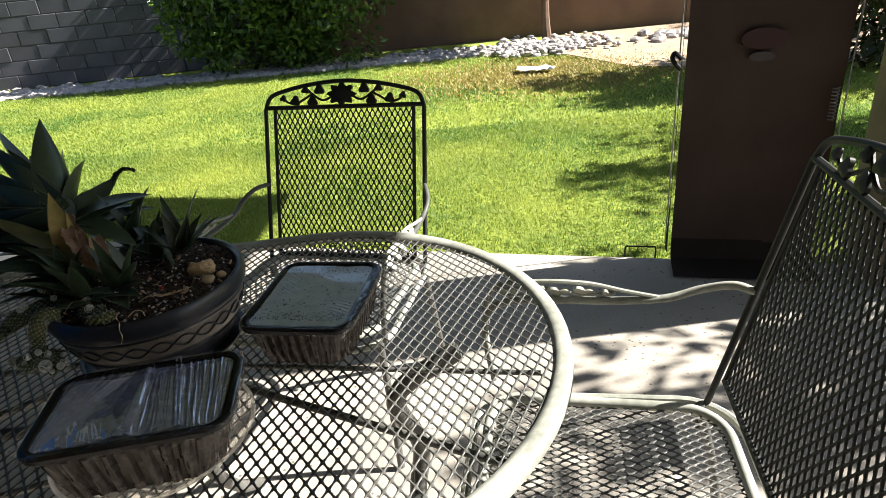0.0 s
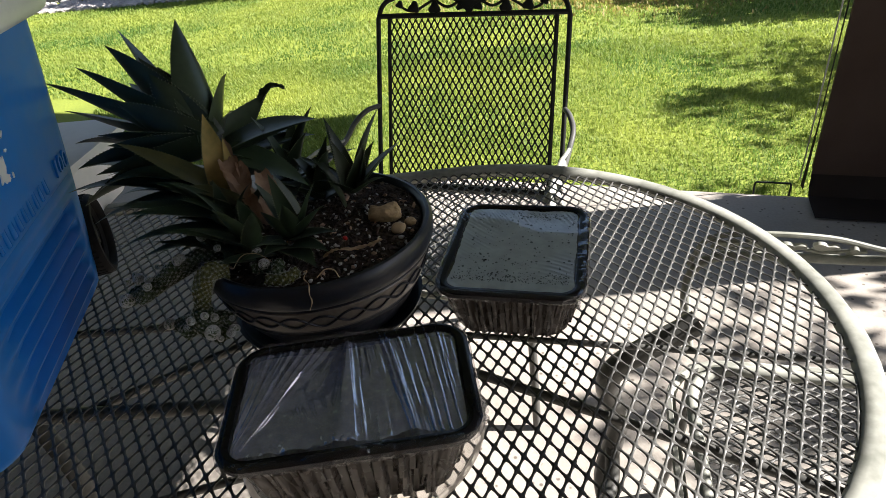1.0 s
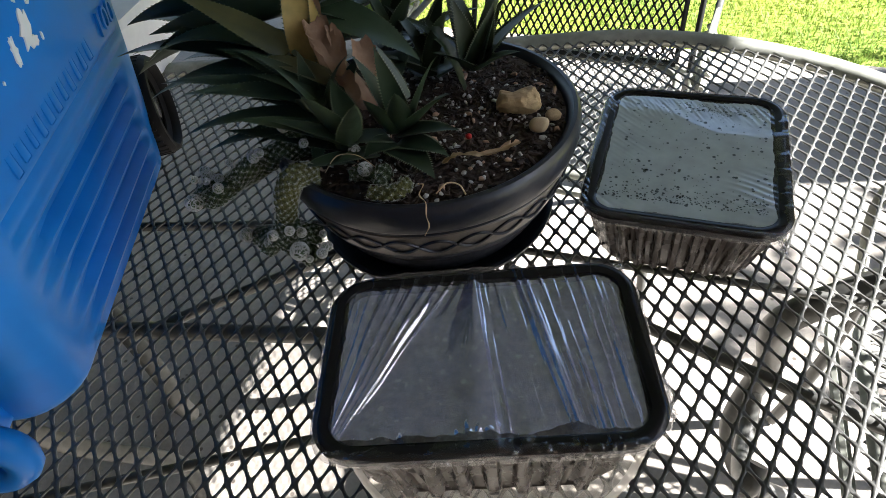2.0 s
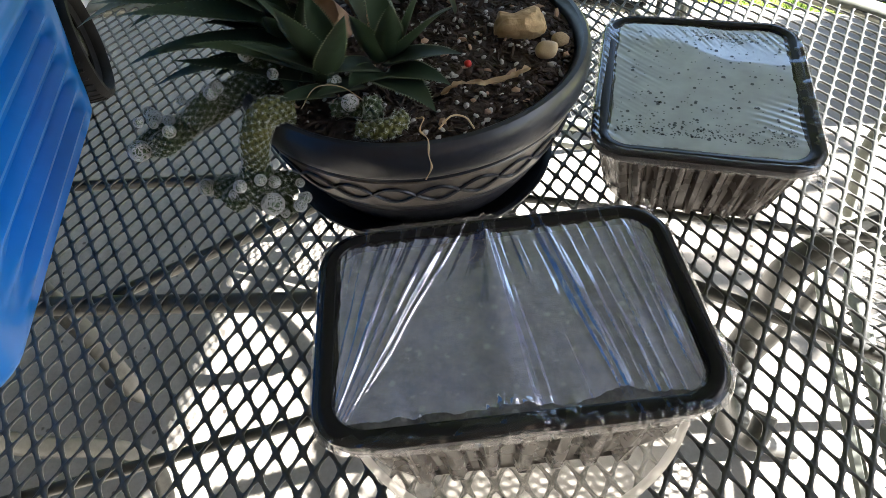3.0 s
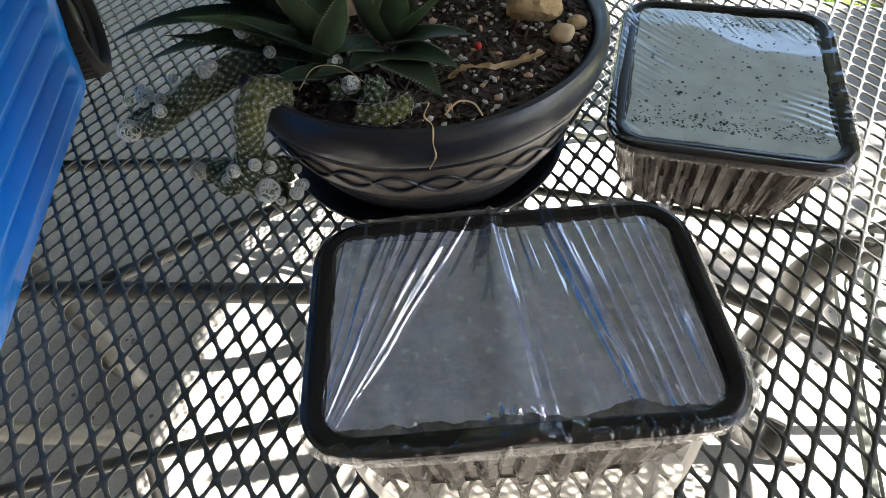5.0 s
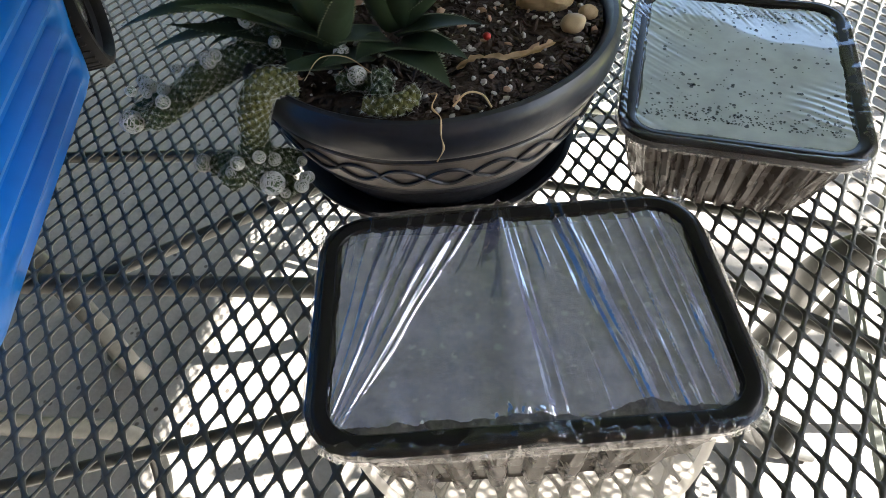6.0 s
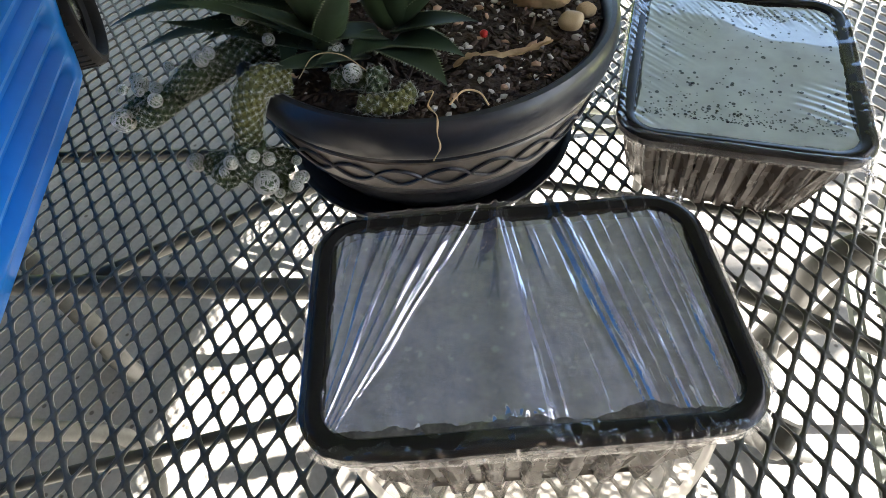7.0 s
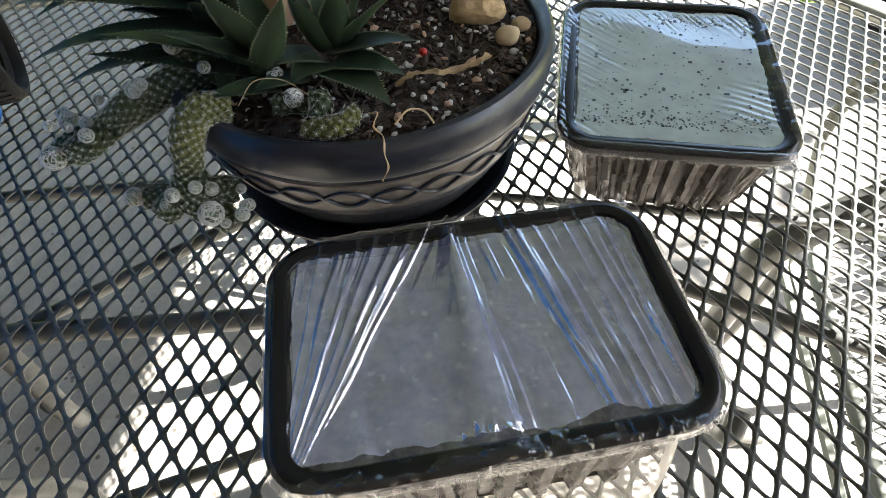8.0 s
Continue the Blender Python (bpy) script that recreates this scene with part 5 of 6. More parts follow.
def bits(name, count, size, mat, label, seed, flat):
    """Small crumbs strewn on the soil, as one part."""
    rng = random.Random(seed)
    bmd = bmesh.new()
    bmesh.ops.create_icosphere(bmd, subdivisions=1, radius=1.0)
    base = np.array([v.co for v in bmd.verts])
    tri = np.array([[v.index for v in f.verts] for f in bmd.faces])
    bmd.free()
    r_ = np.random.RandomState(seed)
    vs, fs = [], []
    while len(vs) < count:
        a, r = rng.uniform(0, 6.283), 0.143 * math.sqrt(rng.random())
        x, y = r * math.cos(a), r * math.sin(a)
        s = rng.uniform(*size)
        q = base * (1 + 0.5 * (r_.rand(len(base), 1) - 0.5)) * [s * rng.uniform(0.8, flat), s * rng.uniform(0.5, 1), s * rng.uniform(0.35, 0.8)]
        q = q @ np.array(Euler((rng.uniform(-.6, .6), rng.uniform(-.6, .6), rng.uniform(0, 6.28))).to_matrix()).T
        vs.append(q + [x, y, soil_z(x + PX, y + PY) - TABLE_Z + 0.4 * s])
        fs.append(tri + (len(vs) - 1) * len(base))
    ob = mesh_ob(name, np.concatenate(vs).tolist(), np.concatenate(fs).tolist(), mat, False, pot, label)
    ob["kind"] = "stuff"
    return ob


bits("bark_litter", 2600, (0.0010, 0.0032), BARK_BIT, "brown bark crumbs", 2, 2.6)
bits("perlite", 400, (0.0012, 0.0036), PERLITE, "pale perlite grains", 3, 1.3)
bits("leaf_litter", 60, (0.0015, 0.0045), HUSK, "dry leaf scraps", 4, 2.2)


rng = random.Random(77)
bm = bmesh.new()
for _ in range(170):
    a, r = rng.uniform(0, 6.283), 0.136 * math.sqrt(rng.random())
    x, y, b, L = r * math.cos(a), r * math.sin(a), rng.uniform(0, 6.283), rng.uniform(0.006, 0.018)
    z = soil_z(x + PX, y + PY) - TABLE_Z + 0.001
    bend = rng.uniform(-1.2, 1.2)
    tube(bm, [(x + L * t * math.cos(b + bend * t), y + L * t * math.sin(b + bend * t), z + 0.004 * math.sin(3.1 * t) * rng.uniform(0.3, 1.3)) for t in (0, 0.3, 0.65, 1.0)], rng.uniform(0.0004, 0.0009), 4)
fibre = part("root_fibre", bm, BARK_BIT, pot, "dark fine root fibres")
fibre["kind"] = "stuff"


def lay(name, me, loc, scale, rz, label, category):
    ob = new(name, me)
    ob.matrix_world = Matrix.Translation(loc) @ rot(rz) @ Matrix.Diagonal((*scale, 1))
    return tagged(ob, label, category)


bm = bmesh.new()
box(bm, (0.046, 0.026, 0.024), None, 0.009, 3)
bmesh.ops.subdivide_edges(bm, edges=bm.edges[:], cuts=3, use_grid_fill=True)
for v in bm.verts:
    v.co += 0.0055 * noise.noise_vector(v.co * 48 + Vector((3, 1, 2))) + 0.0016 * noise.noise_vector(v.co * 170)
    v.co.z *= 1.0 - 4.0 * v.co.x
me_rock = bpy.data.meshes.new("rock")
bm.to_mesh(me_rock)
bm.free()
me_rock.materials.append(TAN_ROCK)
lay("rock", me_rock, (-0.438, 0.996, 0.876), (1, 1, 1), 8, "rough tan rock on the potting soil", "rock")
lay("pebble", pebble_mesh("pebble", 8, CREAM_PEBBLE, 0.7, 3), (-0.416, 0.962, 0.872), (0.0105, 0.009, 0.010), 30, "smooth cream pebble on the potting soil", "pebble")
lay("pebble", pebble_mesh("pebble", 9, TAN_ROCK, 0.7, 2), (-0.403, 0.985, 0.868), (0.009, 0.008, 0.008), 70, "small brown pebble on the potting soil", "pebble")
lay("berry", pebble_mesh("berry", 3, RED_BERRY, 0.95, 2), (-0.482, 0.932, 0.877), (0.0034, 0.0034, 0.0034), 0, "tiny red berry on the soil", "berry")


def ribbon(bm, path, width, lift=0.3, thick=0.0012, crinkle=0.35):
    """A curled dry strip along a path."""
    line = smooth_line(path, 6)
    n = len(line)
    rows = []
    for i, p in enumerate(line):
        t = (line[min(n - 1, i + 1)] - line[max(0, i - 1)]).normalized()
        side = t.cross(Vector((0, 0, 1))).normalized()
        w = width * (0.35 + 0.65 * math.sin(math.pi * (0.1 + 0.8 * i / (n - 1)))) * (1 + crinkle * noise.noise(p * 260))
        up = Vector((0, 0, 1))
        rows.append([bm.verts.new(p + side * (w * s) + up * (lift * w * (s * s) + crinkle * w * noise.noise(p * 190 + Vector((s * 2, 0, 0))))) for s in (-1, -0.5, 0, 0.5, 1)])
    for u, v in zip(rows, rows[1:]):
        for k in range(4):
            bm.faces.new((u[k], u[k + 1], v[k + 1], v[k]))
    bmesh.ops.solidify(bm, geom=bm.faces[:], thickness=thick)
    return bm


bm = bmesh.new()
ribbon(bm, [(-0.500, 0.887, 0.877), (-0.487, 0.895, 0.882), (-0.466, 0.898, 0.880), (-0.445, 0.907, 0.880), (-0.430, 0.921, 0.880)], 0.0033, 0.5, 0.0006, 1.1)
tagged(part("dry_leaf", bm, STRAW), "curled straw-coloured dry leaf on the soil", "dry leaf")
bm = bmesh.new()
tube(bm, smooth_line([(-0.517, 0.858, 0.876), (-0.5145, 0.850, 0.882), (-0.509, 0.846, 0.885), (-0.5115, 0.838, 0.880), (-0.505, 0.8325, 0.876), (-0.5045, 0.8262, 0.866), (-0.5030, 0.8247, 0.855), (-0.5085, 0.8252, 0.842)], 5), [0.0006 + 0.0003 * math.sin(k * 0.9) for k in range(36)], 6)
tube(bm, smooth_line([(-0.498, 0.845, 0.876), (-0.489, 0.853, 0.882), (-0.478, 0.853, 0.881), (-0.471, 0.846, 0.876)], 5), 0.0007, 6)
tagged(part("dry_root", bm, STRAW), "thin curled dry roots hanging over the bowl's rim", "dry root")
bm = bmesh.new()
tube(bm, smooth_line([(-0.612, 0.868, 0.877), (-0.60, 0.878, 0.890), (-0.58, 0.880, 0.890), (-0.56, 0.872, 0.882)], 6), 0.00035, 5)
tagged(part("dry_straw", bm, STRAW), "thin pale dry straw between the cactus offsets", "straw")


# ---------------------------------------------------------------- aloe plants
def aloe_leaf(parent, base, tip, width, bend=0.12, teeth=True, mat=None, thick=0.30, cup=0.25, axis=None, taper=1.6):
    """A thick pointed leaf from base to tip, arched upwards by bend, with small teeth on its margins."""
    base, tip = Vector(base), Vector(tip)
    d = tip - base
    L = d.length
    d.normalize()
    ref = Vector(axis) if axis else Vector((0, 0, 1)) if abs(d.z) < 0.93 else Vector((0.5, -0.85, 0.1))
    side = d.cross(ref).normalized()
    up = side.cross(d).normalized()
    bm = bmesh.new()
    seg = 14
    rings, margins = [], ([], [])
    for i in range(seg + 1):
        t = i / seg
        c = base + d * (L * t) + up * (bend * L * 4 * t * (1 - t) * (0.6 + 0.4 * t)) + Vector((0, 0, 0.02 * L * noise.noise(base * 30 + Vector((t * 2, 0, 0)))))
        w = width * 0.5 * max(0.012, (1 - t ** taper) * (0.90 + 0.25 * t * (1 - t) * 2))
        th = w * thick * 2 * (1 - 0.5 * t)
        pts = [(-1, 0.15), (-0.55, -0.55), (0, -0.85), (0.55, -0.55), (1, 0.15), (0.55, 0.22 - cup), (0, 0.20 - cup * 1.6), (-0.55, 0.22 - cup)]
        rings.append([bm.verts.new(c + side * (w * x) + up * (th * y)) for x, y in pts])
        margins[0].append((c - side * w + up * th * 0.15, w))
        margins[1].append((c + side * w + up * th * 0.15, w))
    for u, v in zip(rings, rings[1:]):
        for k in range(8):
            bm.faces.new((u[k], u[(k + 1) % 8], v[(k + 1) % 8], v[k]))
    bm.faces.new(rings[0][::-1])
    bm.faces.new(rings[-1])
    body_faces = len(bm.faces)
    if teeth:
        for m_, sgn in ((margins[0], -1), (margins[1], 1)):
            for i in range(1, seg - 1):
                for f in (0.0, 0.5):
                    p = m_[i][0].lerp(m_[i + 1][0], f)
                    s = min(0.0017, 0.10 * m_[i][1] + 0.0008)
                    a_, b_, c_ = p - d * s * 0.5, p + d * s * 0.6, p + side * (sgn * s * 1.1) + d * s * 0.7
                    n_ = up * s * 0.35
                    tri = [bm.verts.new(q) for q in (a_ - side * sgn * s * 0.3 + n_, a_ - side * sgn * s * 0.3 - n_, b_ - side * sgn * s * 0.3, c_)]
                    for ff in ((0, 1, 3), (1, 2, 3), (2, 0, 3)):
                        bm.faces.new([tri[q] for q in ff]).material_index = 1
    ob = part("leaf", bm, mat or ALOE, parent)
    ob.data.materials.append(ALOE_TOOTH)
    return ob


def rosette(parent, centre, axis, count, length, width, spread=(15, 95), seed=1, bend=0.14):
    """Leaves set round an axis by the golden angle, the inner ones upright."""
    rng = random.Random(seed)
    axis = Vector(axis).normalized()
    u = axis.orthogonal().normalized()
    v = axis.cross(u)
    for k in range(count):
        f = (k + 0.5) / count
        a = k * 2.39996 + rng.uniform(-0.2, 0.2)
        e = radians(spread[0] + (spread[1] - spread[0]) * f + rng.uniform(-6, 6))
        d = axis * math.cos(e) + (u * math.cos(a) + v * math.sin(a)) * math.sin(e)
        L = length * (0.62 + 0.45 * math.sin(math.pi * (0.25 + 0.5 * f))) * rng.uniform(0.85, 1.1)
        b = Vector(centre) + d * 0.006 - axis * (0.02 * f)
        aloe_leaf(parent, b, b + d * L, width * rng.uniform(0.85, 1.1) * (0.75 + 0.25 * f), bend * rng.uniform(0.3, 1.3))


big = thing("aloe", Matrix.Identity(4), "large dark green aloe leaning over the bowl with toothed leaves", "aloe plant", "aloes in the bowl")
C0 = Vector((-0.700, 1.070, 0.975))
AXIS = (-0.55, 0.55, 0.63)       # the crown leans outwards and away
# outer fan of long leaves: tip, width, arch
for tip, w, arch in (((-0.953, 1.115, 1.054), 0.062, 0.03), ((-0.891, 1.112, 1.075), 0.060, 0.03), ((-0.844, 1.129, 1.099), 0.066, 0.04), ((-0.857, 1.193, 1.107), 0.054, 0.03), ((-0.747, 1.169, 1.120), 0.066, 0.04),
                     ((-0.751, 1.206, 1.050), 0.046, 0.03), ((-0.698, 1.183, 1.033), 0.052, 0.10), ((-0.715, 1.203, 0.961), 0.042, 0.12), ((-0.823, 1.210, 1.042), 0.044, 0.03), ((-1.000, 1.190, 0.985), 0.066, 0.04),
                     ((-0.972, 1.151, 0.942), 0.056, 0.10), ((-0.899, 1.042, 0.945), 0.060, 0.16), ((-0.900, 1.240, 1.010), 0.050, 0.05), ((-0.880, 1.000, 0.905), 0.050, 0.18)):
    b = C0 + (Vector(tip) - C0).normalized() * 0.008
    aloe_leaf(big, b, tip, w * 1.3, arch * 0.3 - 0.01, axis=AXIS, taper=2.1)
# short broad inner leaves facing the lens side of the fan
for tip, w in (((-0.800, 1.040, 1.045), 0.058), ((-0.760, 1.075, 1.070), 0.056), ((-0.820, 1.080, 1.020), 0.058), ((-0.830, 1.030, 0.985), 0.054), ((-0.735, 1.100, 1.060), 0.050), ((-0.860, 1.060, 0.990), 0.056), ((-0.870, 1.090, 1.030), 0.056), ((-0.850, 1.010, 0.950), 0.054), ((-0.800, 1.130, 1.080), 0.054), ((-0.720, 1.130, 1.040), 0.048), ((-0.90, 1.120, 0.960), 0.054)):
    aloe_leaf(big, C0 + Vector((0.0, -0.012, -0.01)), tip, w * 1.3, 0.0, axis=AXIS, taper=2.0)
aloe_leaf(big, (-0.648, 0.978, 0.912), (-0.660, 1.000, 1.034), 0.040, -0.02, mat=ALOE_OLIVE, taper=2.6)
aloe_leaf(big, (-0.634, 0.982, 0.915), (-0.643, 1.000, 1.000), 0.022, -0.02, mat=ALOE_OLIVE)
aloe_leaf(big, (-0.675, 1.020, 0.925), (-0.845, 0.985, 0.930), 0.056, 0.20)
aloe_leaf(big, (-0.620, 0.962, 0.918), (-0.690, 0.950, 0.952), 0.032, 0.10, mat=ALOE_DULL, taper=4.0)
aloe_leaf(big, (-0.672, 0.980, 0.945), (-0.790, 0.995, 1.000), 0.042, 0.05, mat=ALOE_DULL, taper=2.0)
aloe_leaf(big, (-0.676, 1.058, 0.962), (-0.541, 1.092, 0.984), 0.076, 0.08, taper=3.0)
aloe_leaf(big, (-0.694, 1.088, 0.958), (-0.640, 1.180, 0.998), 0.050, -0.06, taper=1.8, axis=(0.25, -0.85, 0.45))
aloe_leaf(big, (-0.660, 1.030, 0.968), (-0.541, 1.004, 0.920), 0.062, 0.09, taper=2.2)
aloe_leaf(big, (-0.665, 1.085, 0.935), (-0.560, 1.130, 0.945), 0.056, 0.10, taper=2.2)
aloe_leaf(big, (-0.660, 1.060, 0.925), (-0.570, 1.070, 0.915), 0.056, 0.12, taper=2.2)
# drooping lower leaves over the bowl's far side
for tip, w in (((-0.865, 0.985, 0.885), 0.050), ((-0.850, 1.045, 0.900), 0.054), ((-0.890, 1.085, 0.915), 0.054), ((-0.800, 1.020, 0.875), 0.050), ((-0.790, 0.955, 0.900), 0.046), ((-0.830, 1.110, 0.890), 0.050), ((-0.760, 0.985, 0.945), 0.048), ((-0.930, 1.060, 0.900), 0.060), ((-0.950, 1.120, 0.915), 0.060), ((-0.905, 1.010, 0.925), 0.056)):
    aloe_leaf(big, (-0.675, 1.020, 0.905), tip, w, 0.12, taper=1.9)
aloe_leaf(big, (-0.665, 1.090, 0.950), (-0.585, 1.150, 0.940), 0.044, 0.14)
# limp curled end of the leaf at the back
bm = bmesh.new()
ribbon(bm, [(-0.650, 1.165, 0.988), (-0.642, 1.180, 0.999), (-0.631, 1.192, 1.004), (-0.616, 1.196, 0.998)], 0.011, 0.5, 0.0016)
part("leaf_end", bm, ALOE, big, "limp curled leaf end")
bm = bmesh.new()
tube(bm, smooth_line([(-0.60, 1.00, 0.862), (-0.635, 1.015, 0.895), (-0.672, 1.045, 0.935), (-0.712, 1.090, 0.985)], 6), [0.016 - 0.0003 * k for k in range(19)], 12)
part("stem", bm, HUSK, big, "stout stem clad in dry leaf husks")
for pth, w in ((((-0.640, 0.984, 0.972), (-0.630, 0.974, 0.958), (-0.619, 0.964, 0.945), (-0.610, 0.954, 0.930)), 0.0130), (((-0.590, 0.972, 0.958), (-0.580, 0.958, 0.938), (-0.570, 0.945, 0.922), (-0.562, 0.936, 0.908)), 0.0125),
               (((-0.624, 0.986, 0.968), (-0.616, 0.978, 0.952), (-0.612, 0.972, 0.935)), 0.0075), (((-0.622, 0.968, 0.922), (-0.608, 0.954, 0.925), (-0.594, 0.945, 0.908)), 0.010), (((-0.655, 1.015, 0.985), (-0.640, 0.992, 0.955), (-0.630, 0.975, 0.915)), 0.012)):
    bm = bmesh.new()
    ribbon(bm, pth, w, 0.8, 0.0014)
    part("dry_husk", bm, HUSK, big, "curled brown dry husk")

aloe_leaf(big, (-0.552, 0.958, 0.900), (-0.574, 0.972, 0.955), 0.024, 0.05)

pup = thing("aloe", Matrix.Identity(4), "small dark green aloe offset with open toothed leaves", "aloe plant", "aloes in the bowl")
for foot, tip, w, arch in (((-0.548, 0.926, 0.886), (-0.483, 0.902, 0.905), 0.027, 0.06), ((-0.549, 0.915, 0.882), (-0.491, 0.884, 0.888), 0.030, 0.10), ((-0.551, 0.909, 0.882), (-0.501, 0.860, 0.880), 0.034, 0.12),
                           ((-0.552, 0.915, 0.882), (-0.575, 0.883, 0.885), 0.034, 0.14), ((-0.548, 0.928, 0.890), (-0.529, 0.872, 0.962), 0.026, 0.02), ((-0.556, 0.926, 0.888), (-0.562, 0.880, 0.950), 0.026, 0.04),
                           ((-0.545, 0.934, 0.888), (-0.487, 0.900, 0.945), 0.030, 0.05), ((-0.545, 0.938, 0.890), (-0.505, 0.935, 0.962), 0.028, 0.04), ((-0.556, 0.936, 0.888), (-0.588, 0.940, 0.960), 0.028, 0.05),
                           ((-0.546, 0.930, 0.890), (-0.553, 0.908, 0.986), 0.024, 0.0), ((-0.560, 0.922, 0.882), (-0.600, 0.890, 0.892), 0.030, 0.12)):
    aloe_leaf(pup, foot, tip, w, arch, taper=2.0)

mid = thing("aloe", Matrix.Identity(4), "crowded dark green aloe offset hanging over the bowl's side", "aloe plant", "aloes in the bowl")
MC = Vector((-0.622, 0.945, 0.905))
for foot, tip, w, arch in (((-0.596, 0.908, 0.884), (-0.652, 0.868, 0.935), 0.032, 0.05), ((-0.610, 0.912, 0.880), (-0.727, 0.901, 0.900), 0.027, 0.02), ((-0.598, 0.906, 0.882), (-0.552, 0.838, 0.972), 0.028, 0.03),
                           ((-0.606, 0.915, 0.888), (-0.690, 0.872, 0.932), 0.034, 0.04), ((-0.620, 0.930, 0.900), (-0.764, 0.888, 0.900), 0.032, 0.12), ((-0.628, 0.935, 0.890), (-0.750, 0.892, 0.880), 0.030, 0.08),
                           ((-0.592, 0.893, 0.877), (-0.632, 0.863, 0.885), 0.024, 0.08), ((-0.604, 0.915, 0.890), (-0.604, 0.850, 0.972), 0.028, 0.02), ((-0.570, 0.903, 0.878), (-0.600, 0.872, 0.885), 0.024, 0.08),
                           ((-0.625, 0.940, 0.915), (-0.765, 0.912, 0.935), 0.036, 0.06), ((-0.618, 0.925, 0.895), (-0.652, 0.908, 0.965), 0.026, 0.03), ((-0.600, 0.930, 0.890), (-0.604, 0.915, 0.950), 0.026, 0.02)):
    aloe_leaf(mid, foot, tip, w, arch, taper=2.0)
for tip, w in (((-0.800, 0.935, 0.935), 0.028), ((-0.790, 0.975, 0.925), 0.028), ((-0.690, 0.925, 0.950), 0.024), ((-0.720, 0.960, 0.960), 0.024),
               ((-0.740, 0.960, 0.960), 0.026), ((-0.695, 0.940, 0.965), 0.022)):
    aloe_leaf(mid, MC + (Vector(tip) - MC).normalized() * 0.005, tip, w * 1.4, 0.08)
rosette(mid, MC + Vector((-0.02, 0.0, -0.01)), (-0.5, -0.3, 0.8), 9, 0.075, 0.030, (25, 90), 8, 0.12)

back = thing("aloe", Matrix.Identity(4), "slender dark green aloe offset at the back of the bowl", "aloe plant", "aloes in the bowl")
BC = Vector((-0.495, 1.055, 0.885))
for tip, w in (((-0.536, 1.111, 0.979), 0.030), ((-0.523, 1.084, 0.978), 0.034), ((-0.512, 1.052, 0.965), 0.028), ((-0.445, 1.085, 0.998), 0.034), ((-0.415, 1.066, 0.954), 0.028), ((-0.467, 1.116, 0.935), 0.028),
               ((-0.470, 1.060, 0.955), 0.030), ((-0.560, 1.050, 0.940), 0.032), ((-0.440, 1.030, 0.915), 0.026), ((-0.585, 1.090, 0.930), 0.034), ((-0.530, 1.010, 0.925), 0.030), ((-0.430, 1.110, 0.930), 0.026)):
    aloe_leaf(back, BC + (Vector(tip) - BC).normalized() * 0.004, tip, w, 0.06)
rosette(back, (-0.590, 1.075, 0.915), (0.1, 0.1, 1.0), 9, 0.10, 0.042, (20, 95), 19, 0.10)
rosette(back, (-0.545, 1.060, 0.890), (0.0, 0.1, 1.0), 7, 0.085, 0.036, (15, 80), 9, 0.12)
bm = bmesh.new()
ribbon(bm, [(-0.500, 1.022, 0.874), (-0.508, 1.024, 0.900), (-0.522, 1.029, 0.930), (-0.538, 1.034, 0.946)], 0.0075, 0.6, 0.0016)
tagged(part("withered_leaf", bm, ALOE), "limp grey-green withered aloe leaf", "aloe leaf")


# ---------------------------------------------------------------- thimble cactus
def cactus_stem(parent, path, radius, mat, seed, spines=9):
    """A knobbly cactus stem with rows of tubercles and spine stars."""
    rng = random.Random(seed)
    radius *= 1.22
    line = smooth_line(path, 6)
    n = len(line)
    bm = bmesh.new()
    tube(bm, line, [radius * (0.78 + 0.3 * math.sin(math.pi * (0.12 + 0.80 * k / (n - 1)))) for k in range(n)], 12)
    stem = part("stem", bm, mat, parent)
    bmd = bmesh.new()
    bmesh.ops.create_icosphere(bmd, subdivisions=1, radius=0.0027)
    base = np.array([v.co for v in bmd.verts])
    tri = np.array([[v.index for v in f.verts] for f in bmd.faces])
    bmd.free()
    vs, fs, sv, sf = [], [], [], []
    length = sum((line[k + 1] - line[k]).length for k in range(n - 1))
    count = int(length * 2 * math.pi * radius / 0.000023)
    for k in range(count):
        f = (k + 0.5) / count
        p, q = line[min(n - 2, int(f * (n - 1)))], line[min(n - 1, int(f * (n - 1)) + 1)]
        c = p.lerp(q, f * (n - 1) % 1)
        t = (q - p).normalized()
        u = t.orthogonal().normalized()
        w_ = t.cross(u)
        a = k * 2.39996
        out = u * math.cos(a) + w_ * math.sin(a)
        r = radius * (0.78 + 0.3 * math.sin(math.pi * (0.12 + 0.80 * f)))
        foot = c + out * r * 0.95
        vs.append(base + np.array(foot))
        fs.append(tri + k * len(base))
        top_ = foot + out * 0.0027
        for j in range(spines):
            b = 2 * math.pi * j / spines + rng.uniform(-.3, .3)
            s1 = (t * math.cos(b) + out.cross(t) * math.sin(b))
            tip = top_ + s1 * rng.uniform(0.0030, 0.0046) + out * 0.0008
            wv = s1.cross(out) * 0.00019
            i0 = len(sv)
            sv += [top_ - wv, top_ + wv, tip, top_ + out * 0.0003]
            sf += [(i0, i0 + 1, i0 + 2), (i0 + 1, i0 + 3, i0 + 2), (i0 + 3, i0, i0 + 2)]
    knobs = mesh_ob("tubercle_skin", np.concatenate(vs).tolist(), np.concatenate(fs).tolist(), mat, True, stem)
    knobs["kind"] = "stuff"
    sps = mesh_ob("spine_cover", sv, sf, SPINE, False, stem, "fine pale spine stars")
    sps["kind"] = "stuff"


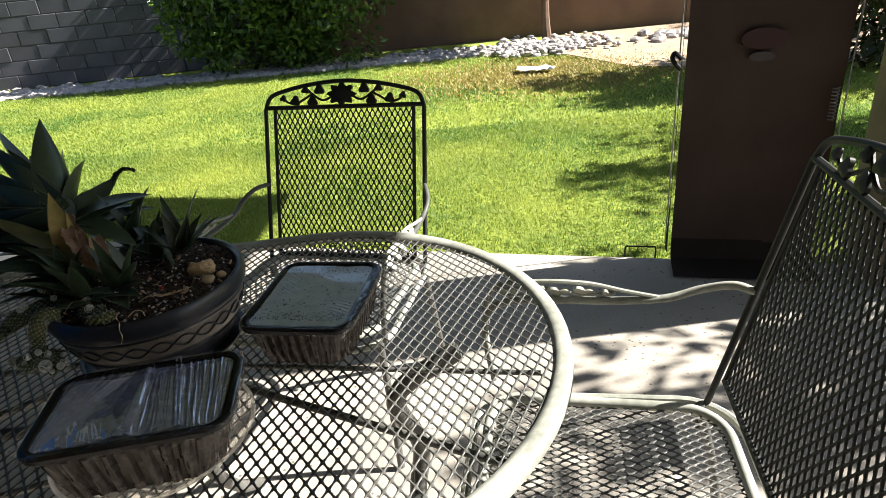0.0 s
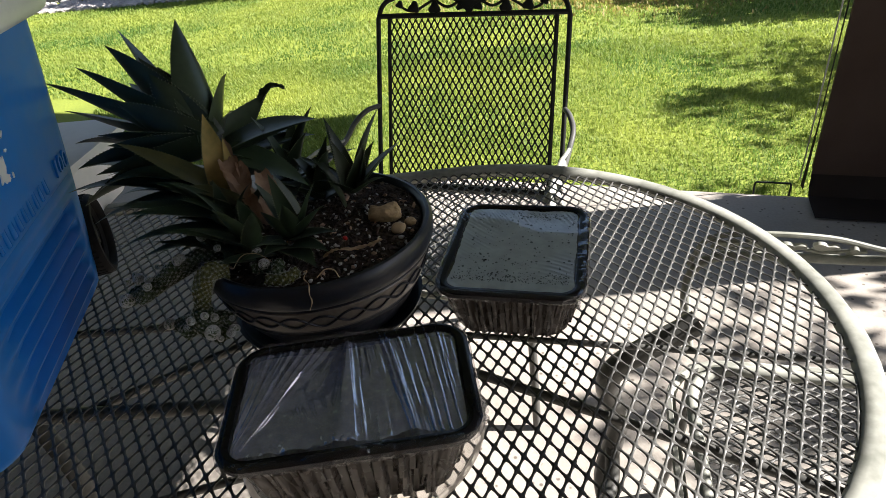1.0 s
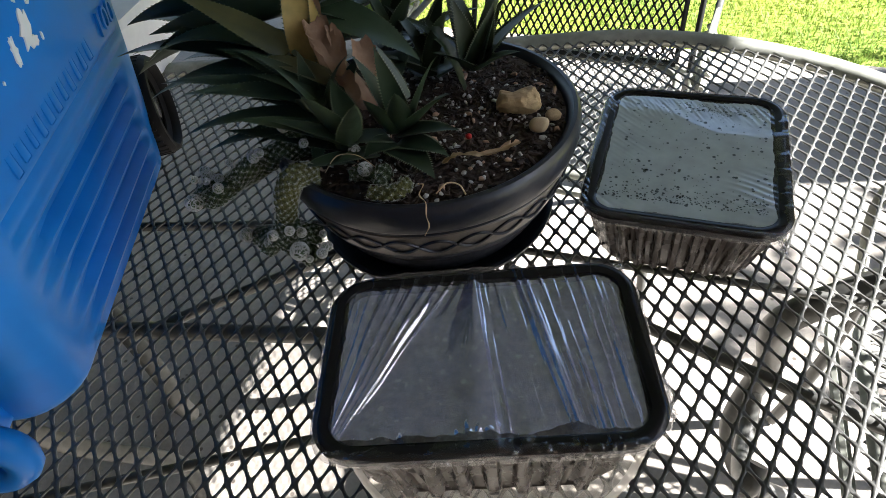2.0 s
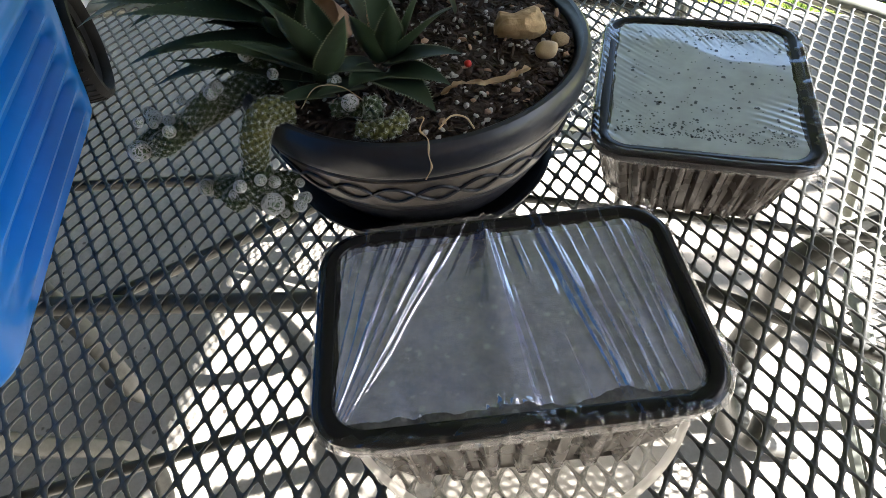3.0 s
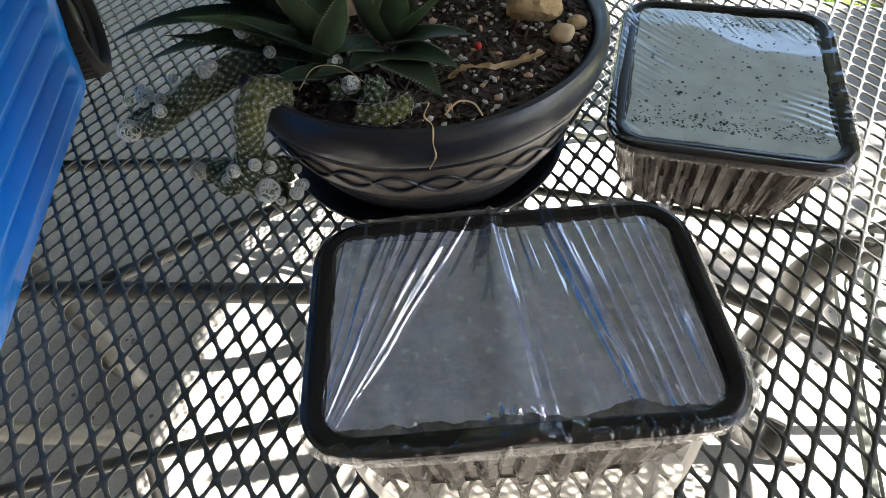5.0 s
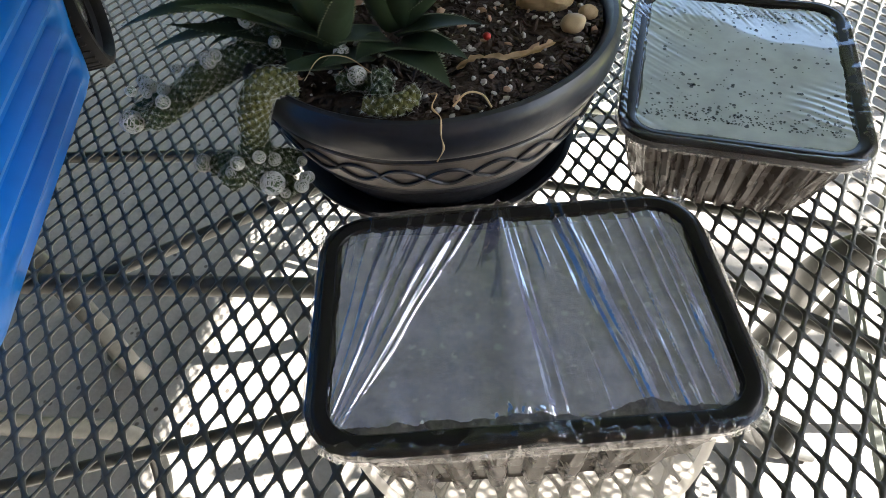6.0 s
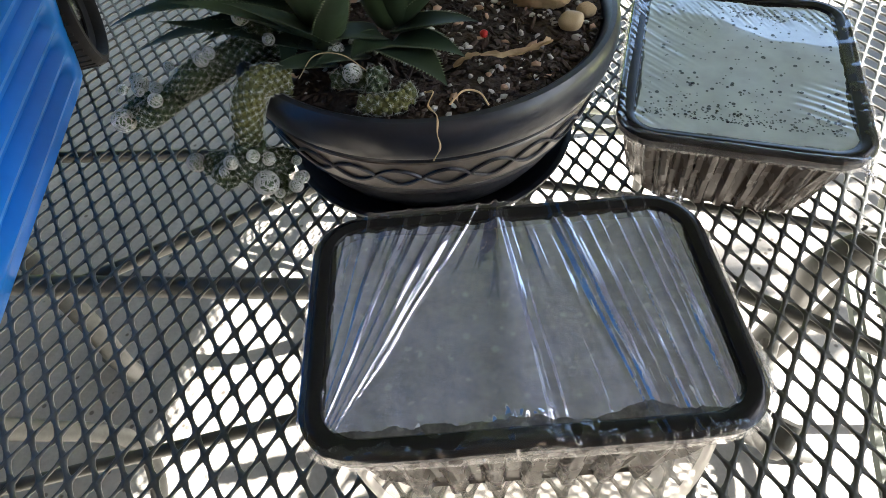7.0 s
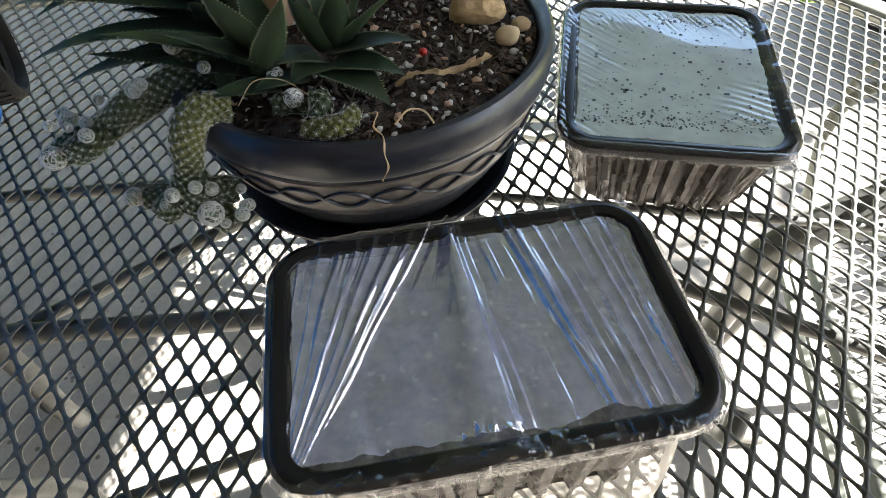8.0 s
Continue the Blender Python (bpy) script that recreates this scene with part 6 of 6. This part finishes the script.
def spine_ball(parent, centre, radius, seed):
    """A young head wrapped in interlacing white spines."""
    rng = random.Random(seed)
    bm = bmesh.new()
    bmesh.ops.create_icosphere(bm, subdivisions=2, radius=radius * 0.86, matrix=Matrix.Translation(centre))
    head = part("head", bm, CACTUS_HEAD, parent)
    bm = bmesh.new()
    c = Vector(centre)
    for _ in range(150):
        d = Vector((rng.gauss(0, 1), rng.gauss(0, 1), rng.gauss(0, 1))).normalized()
        e = d.orthogonal().normalized()
        f = d.cross(e)
        sw = rng.uniform(0, 6.28)
        rr = rng.uniform(0.45, 0.75)
        pts = []
        for k in range(7):
            a = sw + k * 0.35
            q = d * math.sqrt(1 - rr * rr) + (e * math.cos(a) + f * math.sin(a)) * rr
            pts.append(c + q.normalized() * radius * rng.uniform(0.99, 1.04))
        tube(bm, pts, radius * 0.036, 3)
    web = part("spine_web", bm, HEAD_SPINE, head, "interlaced white spines")
    web["kind"] = "stuff"


cact = thing("thimble_cactus", Matrix.Identity(4), "trailing thimble cactus with white spiny heads spilling over the bowl", "cactus")
cactus_stem(cact, [(-0.640, 0.925, 0.873), (-0.675, 0.907, 0.870), (-0.705, 0.893, 0.858), (-0.732, 0.884, 0.845)], 0.0085, CACTUS, 1)
cactus_stem(cact, [(-0.745, 0.882, 0.842), (-0.758, 0.876, 0.836), (-0.770, 0.870, 0.830)], 0.0072, CACTUS, 2)
cactus_stem(cact, [(-0.722, 0.880, 0.850), (-0.740, 0.868, 0.842), (-0.752, 0.862, 0.838)], 0.0070, CACTUS, 3)
cactus_stem(cact, [(-0.622, 0.872, 0.872), (-0.640, 0.860, 0.878), (-0.650, 0.850, 0.862), (-0.656, 0.846, 0.835)], 0.0082, CACTUS_YELLOW, 4)
cactus_stem(cact, [(-0.657, 0.847, 0.832), (-0.660, 0.843, 0.815), (-0.655, 0.842, 0.798)], 0.0098, CACTUS, 5)
cactus_stem(cact, [(-0.655, 0.846, 0.805), (-0.680, 0.852, 0.802), (-0.705, 0.854, 0.800)], 0.0078, CACTUS, 6)
cactus_stem(cact, [(-0.650, 0.845, 0.815), (-0.640, 0.850, 0.812), (-0.628, 0.852, 0.808)], 0.0072, CACTUS, 7)
cactus_stem(cact, [(-0.690, 0.902, 0.872), (-0.705, 0.884, 0.866), (-0.716, 0.872, 0.858)], 0.0068, CACTUS, 9)
cactus_stem(cact, [(-0.668, 0.846, 0.812), (-0.678, 0.838, 0.806), (-0.686, 0.834, 0.800)], 0.0070, CACTUS, 10)
cactus_stem(cact, [(-0.650, 0.842, 0.806), (-0.640, 0.836, 0.798), (-0.634, 0.834, 0.790)], 0.0070, CACTUS, 14)
cactus_stem(cact, [(-0.640, 0.925, 0.880), (-0.655, 0.918, 0.886), (-0.668, 0.915, 0.890)], 0.0075, CACTUS, 8)
for k, (c, r) in enumerate((((-0.771, 0.866, 0.832), 0.0120), ((-0.762, 0.893, 0.846), 0.0098), ((-0.775, 0.907, 0.842), 0.0072), ((-0.736, 0.868, 0.852), 0.0072), ((-0.700, 0.893, 0.873), 0.0078),
                            ((-0.668, 0.914, 0.897), 0.0085), ((-0.644, 0.900, 0.887), 0.0060), ((-0.716, 0.854, 0.801), 0.0098), ((-0.648, 0.833, 0.803), 0.0125), ((-0.673, 0.836, 0.820), 0.0072),
                            ((-0.654, 0.838, 0.826), 0.0065), ((-0.624, 0.848, 0.797), 0.0065))):
    spine_ball(cact, Vector(c) + Vector((0.53, -0.62, 0.58)) * 0.008, r * 0.76, 50 + k)
rng = random.Random(91)
for k in range(12):
    a = rng.uniform(0, 6.28)
    spine_ball(cact, Vector((-0.652 + 0.030 * math.cos(a), 0.840 + 0.012 * math.sin(2 * a), 0.806 + 0.012 * math.sin(a))) + Vector((0.53, -0.62, 0.58)) * 0.006, rng.uniform(0.0035, 0.0058), 120 + k)
for k in range(7):
    spine_ball(cact, Vector((-0.690 - 0.012 * k, 0.893 - 0.003 * k + rng.uniform(-0.006, 0.006), 0.876 - 0.004 * k + rng.uniform(-0.004, 0.008))), rng.uniform(0.0035, 0.0052), 150 + k)
knot = thing("thimble_cactus", Matrix.Identity(4), "small curled cactus offsets lying at the bowl's rim", "cactus")
cactus_stem(knot, [(-0.588, 0.872, 0.872), (-0.576, 0.874, 0.875), (-0.562, 0.872, 0.873)], 0.0042, CACTUS, 11, 8)
cactus_stem(knot, [(-0.556, 0.876, 0.880), (-0.551, 0.864, 0.878), (-0.553, 0.853, 0.875)], 0.0044, CACTUS, 12, 8)
cactus_stem(knot, [(-0.562, 0.847, 0.873), (-0.545, 0.844, 0.875), (-0.531, 0.849, 0.876), (-0.529, 0.860, 0.877)], 0.0042, CACTUS_YELLOW, 13, 8)
spine_ball(knot, (-0.590, 0.898, 0.882), 0.006, 71)
spine_ball(knot, (-0.572, 0.872, 0.880), 0.0070, 72)
